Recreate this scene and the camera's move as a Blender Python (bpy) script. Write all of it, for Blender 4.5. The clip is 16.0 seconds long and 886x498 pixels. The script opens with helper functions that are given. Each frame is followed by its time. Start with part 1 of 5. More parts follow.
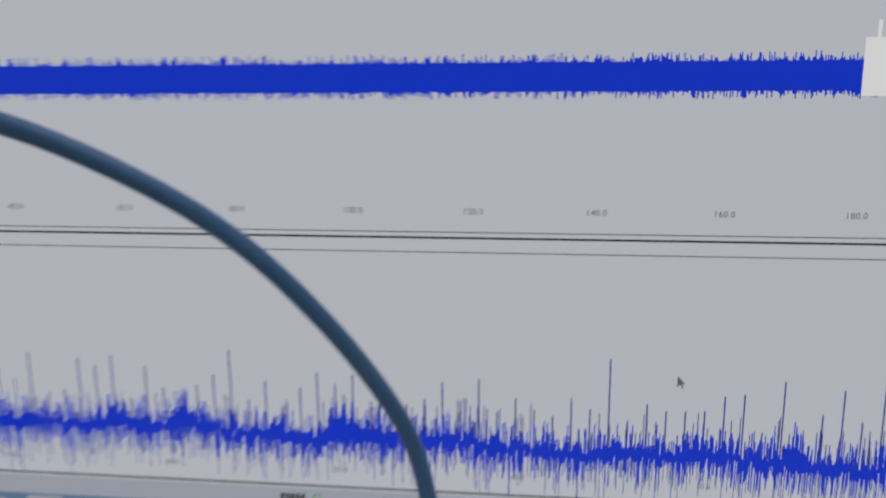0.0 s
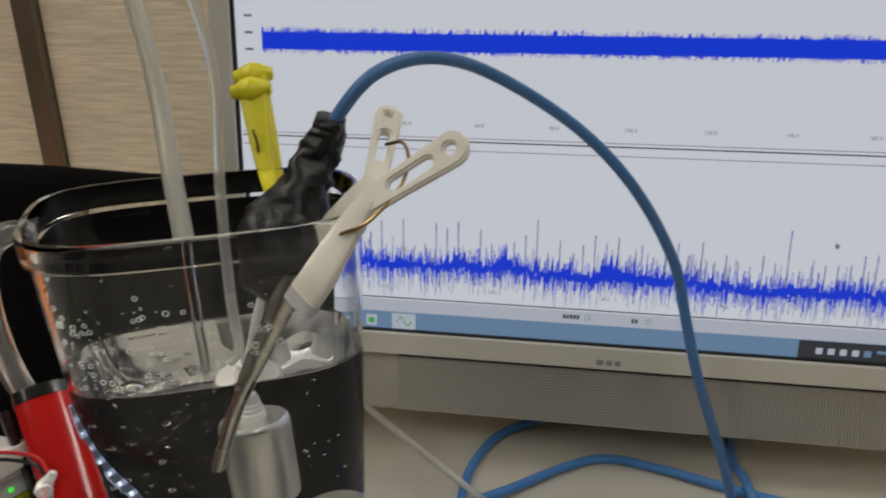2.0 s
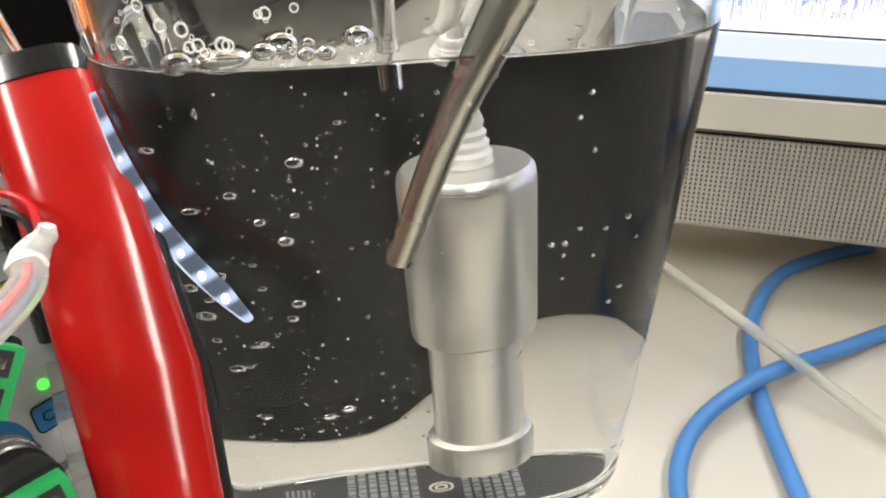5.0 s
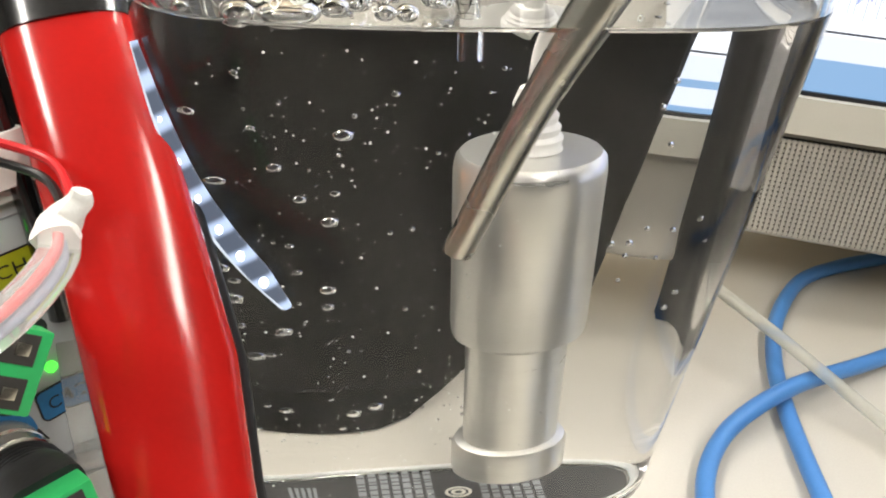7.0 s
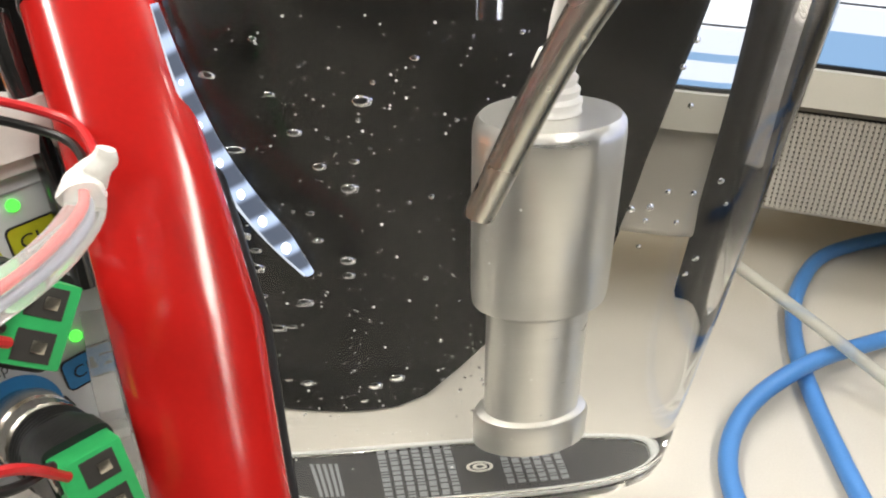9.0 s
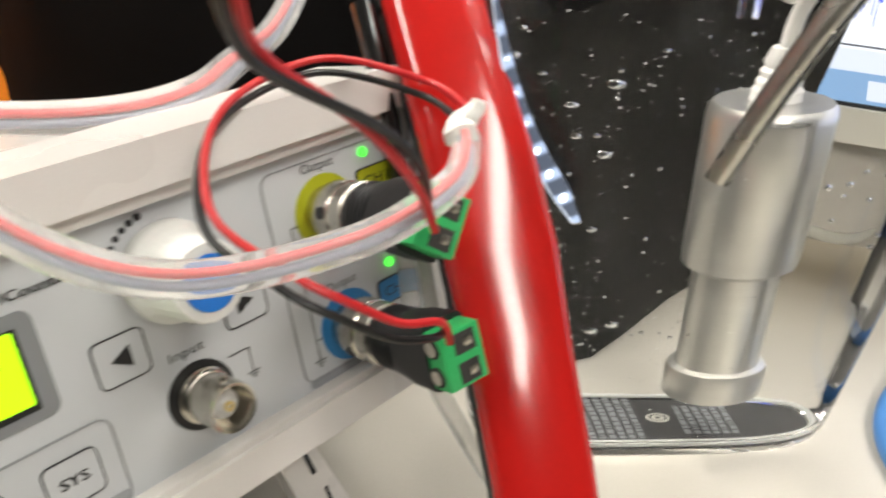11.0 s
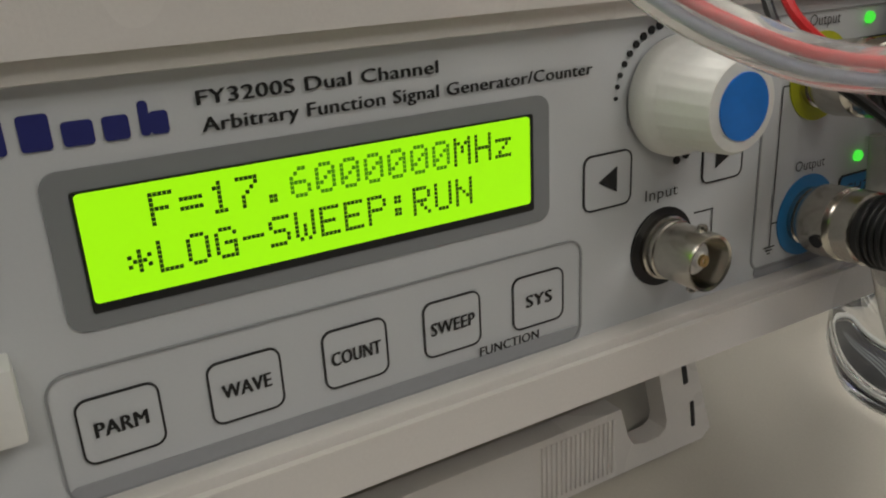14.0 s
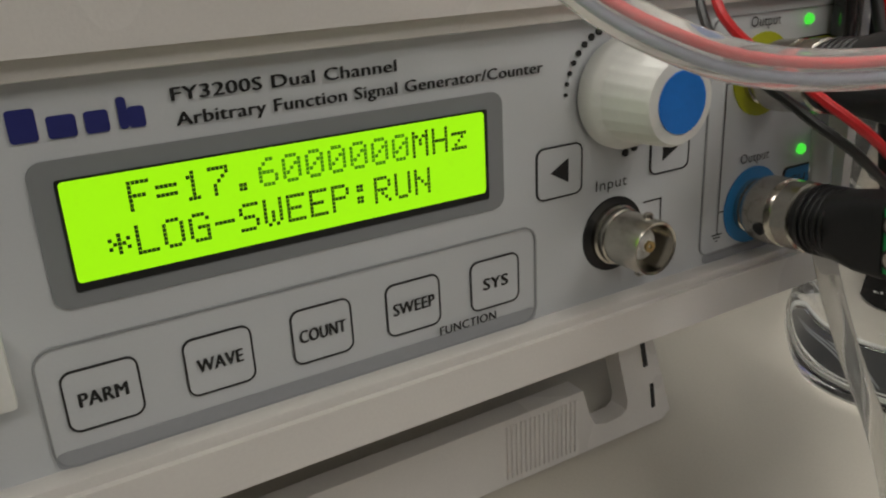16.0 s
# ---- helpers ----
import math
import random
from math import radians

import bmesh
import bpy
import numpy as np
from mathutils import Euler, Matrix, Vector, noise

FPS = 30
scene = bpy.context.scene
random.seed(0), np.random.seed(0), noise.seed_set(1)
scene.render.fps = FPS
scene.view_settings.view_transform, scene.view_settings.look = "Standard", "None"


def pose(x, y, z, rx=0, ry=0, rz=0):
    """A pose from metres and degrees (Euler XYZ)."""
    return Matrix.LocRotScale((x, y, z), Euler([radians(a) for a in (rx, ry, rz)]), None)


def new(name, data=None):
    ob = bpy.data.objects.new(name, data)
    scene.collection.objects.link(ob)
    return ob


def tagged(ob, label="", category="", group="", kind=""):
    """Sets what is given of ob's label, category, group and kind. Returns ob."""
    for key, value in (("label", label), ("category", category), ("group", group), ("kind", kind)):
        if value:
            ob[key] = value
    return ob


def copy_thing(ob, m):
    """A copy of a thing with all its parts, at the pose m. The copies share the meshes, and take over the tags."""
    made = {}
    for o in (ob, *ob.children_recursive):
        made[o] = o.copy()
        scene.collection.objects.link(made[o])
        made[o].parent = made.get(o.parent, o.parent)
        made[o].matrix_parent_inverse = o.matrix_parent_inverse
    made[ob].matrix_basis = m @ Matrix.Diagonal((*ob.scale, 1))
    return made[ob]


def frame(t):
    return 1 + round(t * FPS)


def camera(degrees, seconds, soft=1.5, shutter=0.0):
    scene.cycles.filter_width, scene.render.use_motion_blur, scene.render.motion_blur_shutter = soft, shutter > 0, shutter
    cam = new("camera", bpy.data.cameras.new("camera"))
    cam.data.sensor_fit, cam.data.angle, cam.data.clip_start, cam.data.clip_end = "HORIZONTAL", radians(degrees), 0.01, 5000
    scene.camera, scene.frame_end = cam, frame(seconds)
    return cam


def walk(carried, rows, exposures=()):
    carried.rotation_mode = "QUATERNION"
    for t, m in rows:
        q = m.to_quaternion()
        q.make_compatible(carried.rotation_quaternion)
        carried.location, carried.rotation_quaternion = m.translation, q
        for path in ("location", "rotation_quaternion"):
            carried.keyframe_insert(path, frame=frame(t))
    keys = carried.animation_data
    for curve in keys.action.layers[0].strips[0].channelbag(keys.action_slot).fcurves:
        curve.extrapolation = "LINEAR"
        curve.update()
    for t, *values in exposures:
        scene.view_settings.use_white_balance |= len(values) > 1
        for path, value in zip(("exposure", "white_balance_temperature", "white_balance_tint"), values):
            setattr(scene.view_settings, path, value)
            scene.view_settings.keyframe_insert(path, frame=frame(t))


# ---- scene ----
cam = camera(56.6, 16.0, soft=2.0, shutter=0.5)
PATH = [
    (0.0, 0.0691, -0.2660, 0.3063, 71.01, 1.14, 6.25),
    (0.5, 0.0373, -0.3386, 0.3180, 70.67, -0.11, 5.66),
    (1.0, 0.0130, -0.3889, 0.3328, 69.53, -0.08, 5.73),
    (1.5, -0.0053, -0.4341, 0.3463, 68.56, 0.31, 6.69),
    (2.0, -0.0265, -0.4562, 0.3448, 67.13, 0.58, 9.46),
    (2.5, -0.0364, -0.4558, 0.3348, 66.40, 0.82, 10.79),
    (3.0, -0.0586, -0.4229, 0.2991, 62.41, 1.05, 13.61),
    (3.5, -0.0789, -0.3773, 0.2599, 60.22, 1.38, 16.01),
    (4.0, -0.1050, -0.3484, 0.2281, 59.99, 2.15, 14.89),
    (4.2, -0.1105, -0.3391, 0.2203, 59.77, 2.54, 15.86),
    (6.5, -0.1505, -0.3033, 0.1963, 57.49, -2.76, 14.63),
    (7.0, -0.1517, -0.3046, 0.1954, 57.34, -3.16, 15.55),
    (7.5, -0.1508, -0.3051, 0.1923, 57.43, -2.34, 15.65),
    (8.0, -0.1516, -0.3039, 0.1879, 56.76, -2.28, 15.50),
    (10.3, -0.1567, -0.3401, 0.1938, 59.71, -1.01, 16.50),
    (10.5, -0.1615, -0.3483, 0.1945, 60.01, -1.30, 17.56),
    (11.0, -0.1844, -0.3634, 0.1906, 59.52, -2.27, 20.29),
    (11.5, -0.2026, -0.3742, 0.1884, 59.17, -4.02, 24.20),
    (12.0, -0.2175, -0.3805, 0.1773, 58.23, -4.21, 31.62),
    (12.5, -0.2286, -0.3827, 0.1619, 57.49, -5.12, 35.77),
    (13.0, -0.2325, -0.3842, 0.1563, 57.04, -4.80, 37.71),
    (13.5, -0.2322, -0.3857, 0.1558, 57.01, -4.75, 37.90),
    (14.0, -0.2307, -0.3857, 0.1559, 56.99, -4.65, 37.78),
    (14.5, -0.2295, -0.3850, 0.1556, 56.46, -4.94, 37.51),
    (15.0, -0.2250, -0.3850, 0.1557, 56.84, -4.75, 37.53),
    (15.5, -0.2243, -0.3867, 0.1568, 57.21, -4.66, 37.70),
    (16.0, -0.2215, -0.3904, 0.1600, 56.88, -4.93, 37.05),
]

walk(cam, [(row[0], pose(*row[1:])) for row in PATH],
     exposures=[(0.0, -0.7), (1.0, -0.62), (2.0, -0.42), (3.0, -0.2), (4.0, 0.46), (6.5, 1.02), (8.0, 1.02), (10.5, 1.02), (11.2, 0.88), (12.0, 0.34), (13.0, -0.2), (16.0, -0.26)])

# ---- world and light ----
world = bpy.data.worlds.new("room_surround")
scene.world = world
world.use_nodes = True
world.node_tree.nodes["Background"].inputs[0].default_value = (0.9, 0.92, 1.0, 1)
world.node_tree.nodes["Background"].inputs[1].default_value = 0.05


def area_lamp(name, x, y, z, sx, sy, watts, colour=(1.0, 0.96, 0.88)):
    data = bpy.data.lights.new(name, "AREA")
    data.shape, data.size, data.size_y, data.energy, data.color = "RECTANGLE", sx, sy, watts, colour
    ob = new(name, data)
    ob.matrix_world = pose(x, y, z)
    return ob


CEILING_Z = 1.75
LAMPS = [(-1.15, 0.12), (0.65, 0.12), (-1.15, -1.45), (0.65, -1.45)]
for lx, ly in LAMPS:
    area_lamp("ceiling_tube_light", lx, ly, CEILING_Z - 0.07, 0.22, 1.15, 12.0 if lx < 0 else 8.0)

# ---- materials ----


def material(name, colour, rough=0.5, metal=0.0, vary=0.06, scale=60.0, bump=0.0, fine=900.0, ior=1.45, coat=0.0, stretch=(1, 1, 1), trans=0.0, emit=0.0, spec=0.5):
    """A procedural surface: base colour varied at two scales, with fine relief."""
    m = bpy.data.materials.new(name)
    m.use_nodes = True
    nt = m.node_tree
    b = nt.nodes["Principled BSDF"]
    b.inputs["Roughness"].default_value = rough
    b.inputs["Metallic"].default_value = metal
    b.inputs["IOR"].default_value = ior
    b.inputs["Coat Weight"].default_value = coat
    b.inputs["Coat Roughness"].default_value = 0.08
    b.inputs["Transmission Weight"].default_value = trans
    b.inputs["Specular IOR Level"].default_value = spec
    co = nt.nodes.new("ShaderNodeTexCoord")
    mp = nt.nodes.new("ShaderNodeMapping")
    mp.inputs["Scale"].default_value = stretch
    nt.links.new(co.outputs["Object"], mp.inputs[0])
    n1 = nt.nodes.new("ShaderNodeTexNoise")
    n1.inputs["Scale"].default_value, n1.inputs["Detail"].default_value = scale, 3
    n2 = nt.nodes.new("ShaderNodeTexNoise")
    n2.inputs["Scale"].default_value, n2.inputs["Detail"].default_value = fine, 2
    for n in (n1, n2):
        nt.links.new(mp.outputs[0], n.inputs["Vector"])
    add = nt.nodes.new("ShaderNodeMath")
    add.operation = "ADD"
    nt.links.new(n1.outputs[0], add.inputs[0])
    nt.links.new(n2.outputs[0], add.inputs[1])
    ramp = nt.nodes.new("ShaderNodeMapRange")
    ramp.inputs["From Min"].default_value, ramp.inputs["From Max"].default_value = 0.6, 1.4
    ramp.inputs["To Min"].default_value, ramp.inputs["To Max"].default_value = 1 - vary, 1 + vary
    nt.links.new(add.outputs[0], ramp.inputs[0])
    mul = nt.nodes.new("ShaderNodeVectorMath")
    mul.operation = "SCALE"
    mul.inputs[0].default_value = colour
    nt.links.new(ramp.outputs[0], mul.inputs["Scale"])
    nt.links.new(mul.outputs[0], b.inputs["Base Color"])
    rr = nt.nodes.new("ShaderNodeMapRange")
    rr.inputs["To Min"].default_value, rr.inputs["To Max"].default_value = max(0.0, rough * 0.8), min(1.0, rough * 1.2)
    nt.links.new(n1.outputs[0], rr.inputs[0])
    nt.links.new(rr.outputs[0], b.inputs["Roughness"])
    if bump:
        bp = nt.nodes.new("ShaderNodeBump")
        bp.inputs["Strength"].default_value, bp.inputs["Distance"].default_value = bump, 0.0004
        nt.links.new(add.outputs[0], bp.inputs["Height"])
        nt.links.new(bp.outputs[0], b.inputs["Normal"])
    if emit:
        nt.links.new(mul.outputs[0], b.inputs["Emission Color"])
        b.inputs["Emission Strength"].default_value = emit
    return m


def glow(name, colour, strength):
    """What gives off light: a screen, an indicator, a lamp tube."""
    m = bpy.data.materials.new(name)
    m.use_nodes = True
    b = m.node_tree.nodes["Principled BSDF"]
    b.inputs["Base Color"].default_value = (0.02, 0.02, 0.02, 1)
    b.inputs["Roughness"].default_value = 0.35
    b.inputs["Specular IOR Level"].default_value = 0.25
    b.inputs["Emission Color"].default_value = (*colour, 1)
    b.inputs["Emission Strength"].default_value = strength
    return m


def clear(name, ior, colour=(1, 1, 1), rough=0.0, spec=0.5, tint=1.0):
    m = bpy.data.materials.new(name)
    m.use_nodes = True
    b = m.node_tree.nodes["Principled BSDF"]
    b.inputs["Base Color"].default_value = (*colour, 1)
    b.inputs["Roughness"].default_value = rough
    b.inputs["IOR"].default_value = ior
    b.inputs["Transmission Weight"].default_value = 1.0
    b.inputs["Specular IOR Level"].default_value = spec
    b.inputs["Specular Tint"].default_value = (tint, tint, tint, 1)
    return m


DESK = material("desk_laminate", (0.58, 0.545, 0.475), 0.45, vary=0.05, scale=25, fine=1400, bump=0.12)
PARTITION = material("woven_beige", (0.88, 0.79, 0.60), 0.9, vary=0.18, scale=140, fine=280, bump=1.0, stretch=(0.12, 0.12, 1.8))
# unseen walls, kept dark so their reflection in the tank stays weak
WALLPAINT = material("dimmed_wall_paint", (0.24, 0.235, 0.22), 0.8, scale=4, fine=300, bump=0.1)
CEILPAINT = material("ceiling_board", (0.78, 0.78, 0.76), 0.9, scale=6, fine=200, bump=0.2)
FLOORMAT = material("floor_carpet", (0.05, 0.05, 0.055), 0.95, vary=0.2, scale=30, fine=600, bump=0.5)
STEEL = material("post_metal", (0.20, 0.17, 0.13), 0.4, metal=0.5, scale=20)
BEZEL = material("ivory_bezel_plastic", (0.66, 0.63, 0.55), 0.38, vary=0.03, scale=15, fine=1800, bump=0.05)
HOUSING = material("taupe_housing", (0.24, 0.21, 0.17), 0.5, vary=0.05, scale=15)
GRILLE = material("speaker_grille_plastic", (0.47, 0.44, 0.385), 0.5, vary=0.05, scale=30)
DARKGAP = material("grille_recess", (0.035, 0.033, 0.03), 0.8)
# dark reflection in the tank's base, put into the colour of a sheet
BASEDARK = material("dark_base_reflection", (0.035, 0.035, 0.036), 0.5, vary=0.2, scale=80)
BLACK = material("black_plastic", (0.012, 0.012, 0.013), 0.42, vary=0.2, scale=120, bump=0.1)
BLACKCLOTH = material("black_cloth", (0.006, 0.0055, 0.0055), 0.95, vary=0.25, scale=18, fine=1500, bump=0.15, spec=0.05)
TAPE = material("black_putty", (0.008, 0.007, 0.007), 0.40, vary=0.3, scale=200, fine=700, bump=0.5)
CABLE = material("blue_cable_jacket", (0.075, 0.235, 0.56), 0.38, vary=0.08, scale=60, fine=1500, bump=0.05)
ARCBLUE = material("slate_blue_cable_jacket", (0.07, 0.185, 0.41), 0.40, vary=0.10, scale=60, fine=1500, bump=0.05)
ACRYLIC = clear("clear_styrene", 1.46, (0.985, 0.99, 0.985), tint=0.35)
SOFTCLEAR = material("cloudy_clear_strap", (0.92, 0.91, 0.88), 0.08, vary=0.04, scale=60, trans=0.95, ior=1.22)
WATER = clear("water", 1.333, tint=0.4)
WATERSIDE = clear("water_against_wall", 1.333 / 1.46)
AIRBUBBLE = clear("air_bubble", 0.76)
SILICONE = material("cloudy_vinyl", (0.93, 0.92, 0.90), 0.16, vary=0.02, scale=80, trans=0.76, ior=1.12)
MILKY = material("milky_silicone", (0.84, 0.83, 0.76), 0.30, vary=0.05, scale=80, trans=0.75, ior=1.25)
SENSOR = material("satin_aluminium", (0.66, 0.65, 0.61), 0.30, metal=0.85, vary=0.05, scale=40, fine=1800, bump=0.06, stretch=(1, 1, 8))
WHITEPLUG = material("white_rubber", (0.74, 0.73, 0.70), 0.55, vary=0.05, scale=90)
STAINLESS = material("stainless_rod", (0.56, 0.54, 0.48), 0.27, metal=1.0, vary=0.08, scale=60)
PEGWHITE = material("ivory_peg_plastic", (0.82, 0.78, 0.68), 0.42, vary=0.05, scale=60, fine=900, bump=0.08)
PEGTIP = material("grey_peg_pad", (0.52, 0.51, 0.50), 0.6, vary=0.06)
WIRE = material("bronze_spring_wire", (0.30, 0.20, 0.09), 0.3, metal=1.0)
YELLOW = material("yellow_plastic", (0.76, 0.68, 0.02), 0.4, vary=0.06, scale=50, fine=800, bump=0.06)
RED = material("red_gloss_paint", (0.50, 0.012, 0.010), 0.16, vary=0.05, scale=25, coat=0.5)
CHROME = material("dark_chrome", (0.10, 0.10, 0.10), 0.16, metal=0.9, vary=0.2, scale=60)
ORANGE = material("orange_vest_cloth", (0.95, 0.26, 0.01), 0.8, vary=0.15, scale=30, fine=900, bump=0.4, emit=0.0)
LIME = material("lime_trim_cloth", (0.62, 0.85, 0.05), 0.7)
CASE = material("warm_white_case", (0.76, 0.73, 0.70), 0.28, vary=0.03, scale=12, fine=1600, bump=0.08)
PANEL = material("light_grey_panel", (0.60, 0.62, 0.64), 0.40, vary=0.02, scale=14, fine=2200, bump=0.04)
PANELDARK = material("mid_grey_print", (0.25, 0.26, 0.27), 0.40, vary=0.02, scale=14)
PANELSHADE = material("soft_grey_print", (0.36, 0.37, 0.39), 0.40, vary=0.04, scale=40)
PANELLINE = material("grey_outline_print", (0.30, 0.31, 0.32), 0.45)
INK = material("black_print", (0.015, 0.015, 0.016), 0.45)
NAVY = material("navy_print", (0.025, 0.03, 0.17), 0.45)
BLUEPRINT = material("blue_print", (0.03, 0.22, 0.52), 0.45)
YELLOWPRINT = material("olive_yellow_print", (0.48, 0.50, 0.02), 0.45)
KNOBWHITE = material("white_knob_plastic", (0.80, 0.80, 0.77), 0.40, vary=0.03, scale=50)
KNOBBLUE = material("blue_knob_cap", (0.015, 0.20, 0.72), 0.35)
NICKEL = material("nickel_plate", (0.55, 0.52, 0.46), 0.24, metal=1.0, vary=0.10, scale=150)
GOLD = material("gold_contact", (0.62, 0.50, 0.24), 0.28, metal=1.0)
TERMGREEN = material("green_terminal_plastic", (0.03, 0.42, 0.12), 0.42, vary=0.08, scale=90)
WIRERED = material("red_wire_jacket", (0.55, 0.018, 0.022), 0.36, vary=0.08, scale=90)
WIREBLACK = material("black_wire_jacket", (0.012, 0.012, 0.012), 0.38)
WIREGREY = material("blue_grey_wire_jacket", (0.30, 0.33, 0.42), 0.40)
WHITETAPE = material("white_tape", (0.85, 0.84, 0.80), 0.6, vary=0.06, scale=150, bump=0.3)
SCREENWHITE = glow("lcd_white", (0.83, 0.865, 0.945), 0.82)
SCREENGREY = glow("lcd_grey", (0.66, 0.71, 0.82), 0.70)
SCREENBAR = glow("taskbar_blue", (0.17, 0.29, 0.46), 0.85)
SCREENBLUE = glow("trace_blue", (0.003, 0.042, 0.74), 1.0)
SCREENPALE = glow("trace_pale_blue", (0.12, 0.18, 0.62), 0.82)
SCREENPEAK = glow("trace_dark_blue", (0.025, 0.05, 0.42), 0.8)
SCREENINK = glow("screen_ink", (0.05, 0.055, 0.07), 0.6)
SCREENSOFT = glow("screen_soft_ink", (0.20, 0.21, 0.25), 0.7)
SCREENBRIGHT = glow("screen_bright", (1.0, 1.0, 1.0), 1.0)
SCREENGREEN = glow("icon_green", (0.08, 0.45, 0.10), 0.8)
LCDLIGHT = glow("lcd_yellow_green", (0.40, 1.0, 0.0), 1.05)
LCDDOT = material("lcd_dark_dot", (0.012, 0.06, 0.004), 0.4)
LCDGHOST = glow("lcd_ghost_dot", (0.055, 0.24, 0.0), 0.9)
LEDGREEN = glow("green_indicator", (0.08, 0.9, 0.06), 1.0)
# glows for the lamp diodes' reflection in the tank, built as a bar
LEDSPOT = glow("led_reflection_spot", (0.85, 0.93, 1.0), 1.6)
LEDMIRROR = glow("led_reflection_bar", (0.55, 0.68, 0.95), 0.3)


def light_row(m, start, along, spacing, low, high):
    """Brightness of the bar that stands for the diodes' reflection, swelling at each diode."""
    nt = m.node_tree
    geo = nt.nodes.new("ShaderNodeNewGeometry")
    sub = nt.nodes.new("ShaderNodeVectorMath")
    sub.operation = "SUBTRACT"
    sub.inputs[1].default_value = start
    dot = nt.nodes.new("ShaderNodeVectorMath")
    dot.operation = "DOT_PRODUCT"
    dot.inputs[1].default_value = Vector(along) * (2 * math.pi / spacing)
    sine = nt.nodes.new("ShaderNodeMath")
    sine.operation = "SINE"
    swell = nt.nodes.new("ShaderNodeMapRange")
    swell.interpolation_type = "SMOOTHSTEP"
    swell.inputs["From Min"].default_value, swell.inputs["From Max"].default_value = -0.3, 1.0
    swell.inputs["To Min"].default_value, swell.inputs["To Max"].default_value = low, high
    nt.links.new(geo.outputs["Position"], sub.inputs[0])
    nt.links.new(sub.outputs[0], dot.inputs[0])
    nt.links.new(dot.outputs["Value"], sine.inputs[0])
    nt.links.new(sine.outputs[0], swell.inputs[0])
    nt.links.new(swell.outputs[0], nt.nodes["Principled BSDF"].inputs["Emission Strength"])


# painted glint along the reflected bar's edge
LEDMIRROREDGE = glow("led_reflection_edge", (0.80, 0.88, 1.0), 0.5)
# pale stuff for light caught by the base edge, drop rims and bubble specks
PALEGLINT = material("pale_glint", (0.86, 0.87, 0.84), 0.4, trans=0.55, ior=1.2)
TUBEGLOW = glow("lamp_diffuser", (1.0, 0.97, 0.90), 3.0)

# ---- mesh helpers ----


def link(name, bm, mat, parent=None, label="", m=None, smooth=40):
    """Link a bmesh as one mesh object, under a thing or a part where one is given."""
    bmesh.ops.recalc_face_normals(bm, faces=bm.faces)
    me = bpy.data.meshes.new(name)
    bm.to_mesh(me)
    bm.free()
    me.materials.append(mat)
    if smooth:
        me.shade_smooth()
        me.set_sharp_from_angle(angle=radians(smooth))
    ob = new(name, me)
    if parent is not None:
        ob.parent = parent
    if m is not None:
        ob.matrix_basis = m
    if label:
        ob["label"] = label
    return ob


def part(name, bm, mat, parent, label="", m=None, smooth=40):
    return link(name, bm, mat, parent, label, m, smooth)


def thing(name, label, category, m=None, group="", kind=""):
    """An Empty at a thing's base that carries its parts."""
    ob = new(name)
    ob.empty_display_size = 0.02
    if m is not None:
        ob.matrix_world = m
    return tagged(ob, label, category, group, kind)


def box(sx, sy, sz, c=(0, 0, 0), bevel=0.0, seg=2, bm=None, turn=None):
    """A block of the given size about c, with rounded edges."""
    b = bmesh.new()
    bmesh.ops.create_cube(b, size=1.0)
    bmesh.ops.scale(b, vec=(sx, sy, sz), verts=b.verts)
    if bevel:
        bmesh.ops.bevel(b, geom=b.edges[:], offset=bevel, segments=seg, profile=0.6, affect="EDGES")
    if turn is not None:
        bmesh.ops.transform(b, matrix=turn, verts=b.verts)
    bmesh.ops.translate(b, vec=c, verts=b.verts)
    return b if bm is None else join(bm, b)


def join(a, b):
    me = bpy.data.meshes.new("tmp")
    b.to_mesh(me)
    b.free()
    a.from_mesh(me)
    bpy.data.meshes.remove(me)
    return a


def lathe(profile, seg=32, axis="Z", closed=True):
    """A turned body from (radius, height) pairs."""
    b = bmesh.new()
    rings = []
    for r, h in profile:
        ring = []
        for i in range(seg):
            q = 2 * math.pi * i / seg
            p = (r * math.cos(q), r * math.sin(q), h) if axis == "Z" else (r * math.cos(q), -h, r * math.sin(q))
            ring.append(b.verts.new(p))
        rings.append(ring)
    for lo, hi in zip(rings[:-1], rings[1:]):
        for i in range(seg):
            b.faces.new((lo[i], lo[(i + 1) % seg], hi[(i + 1) % seg], hi[i]))
    if closed:
        b.faces.new(rings[0][::-1])
        b.faces.new(rings[-1])
    return b


def smooth_path(points, n=10):
    """A Catmull-Rom line through the points."""
    p = [Vector(q) for q in points]
    p = [2 * p[0] - p[1]] + p + [2 * p[-1] - p[-2]]
    out = []
    for i in range(1, len(p) - 2):
        for k in range(n):
            t = k / n
            out.append(0.5 * (2 * p[i] + (p[i + 1] - p[i - 1]) * t + (2 * p[i - 1] - 5 * p[i] + 4 * p[i + 1] - p[i + 2]) * t * t
                              + (3 * p[i] - p[i - 1] - 3 * p[i + 1] + p[i + 2]) * t ** 3))
    out.append(p[-2])
    return out


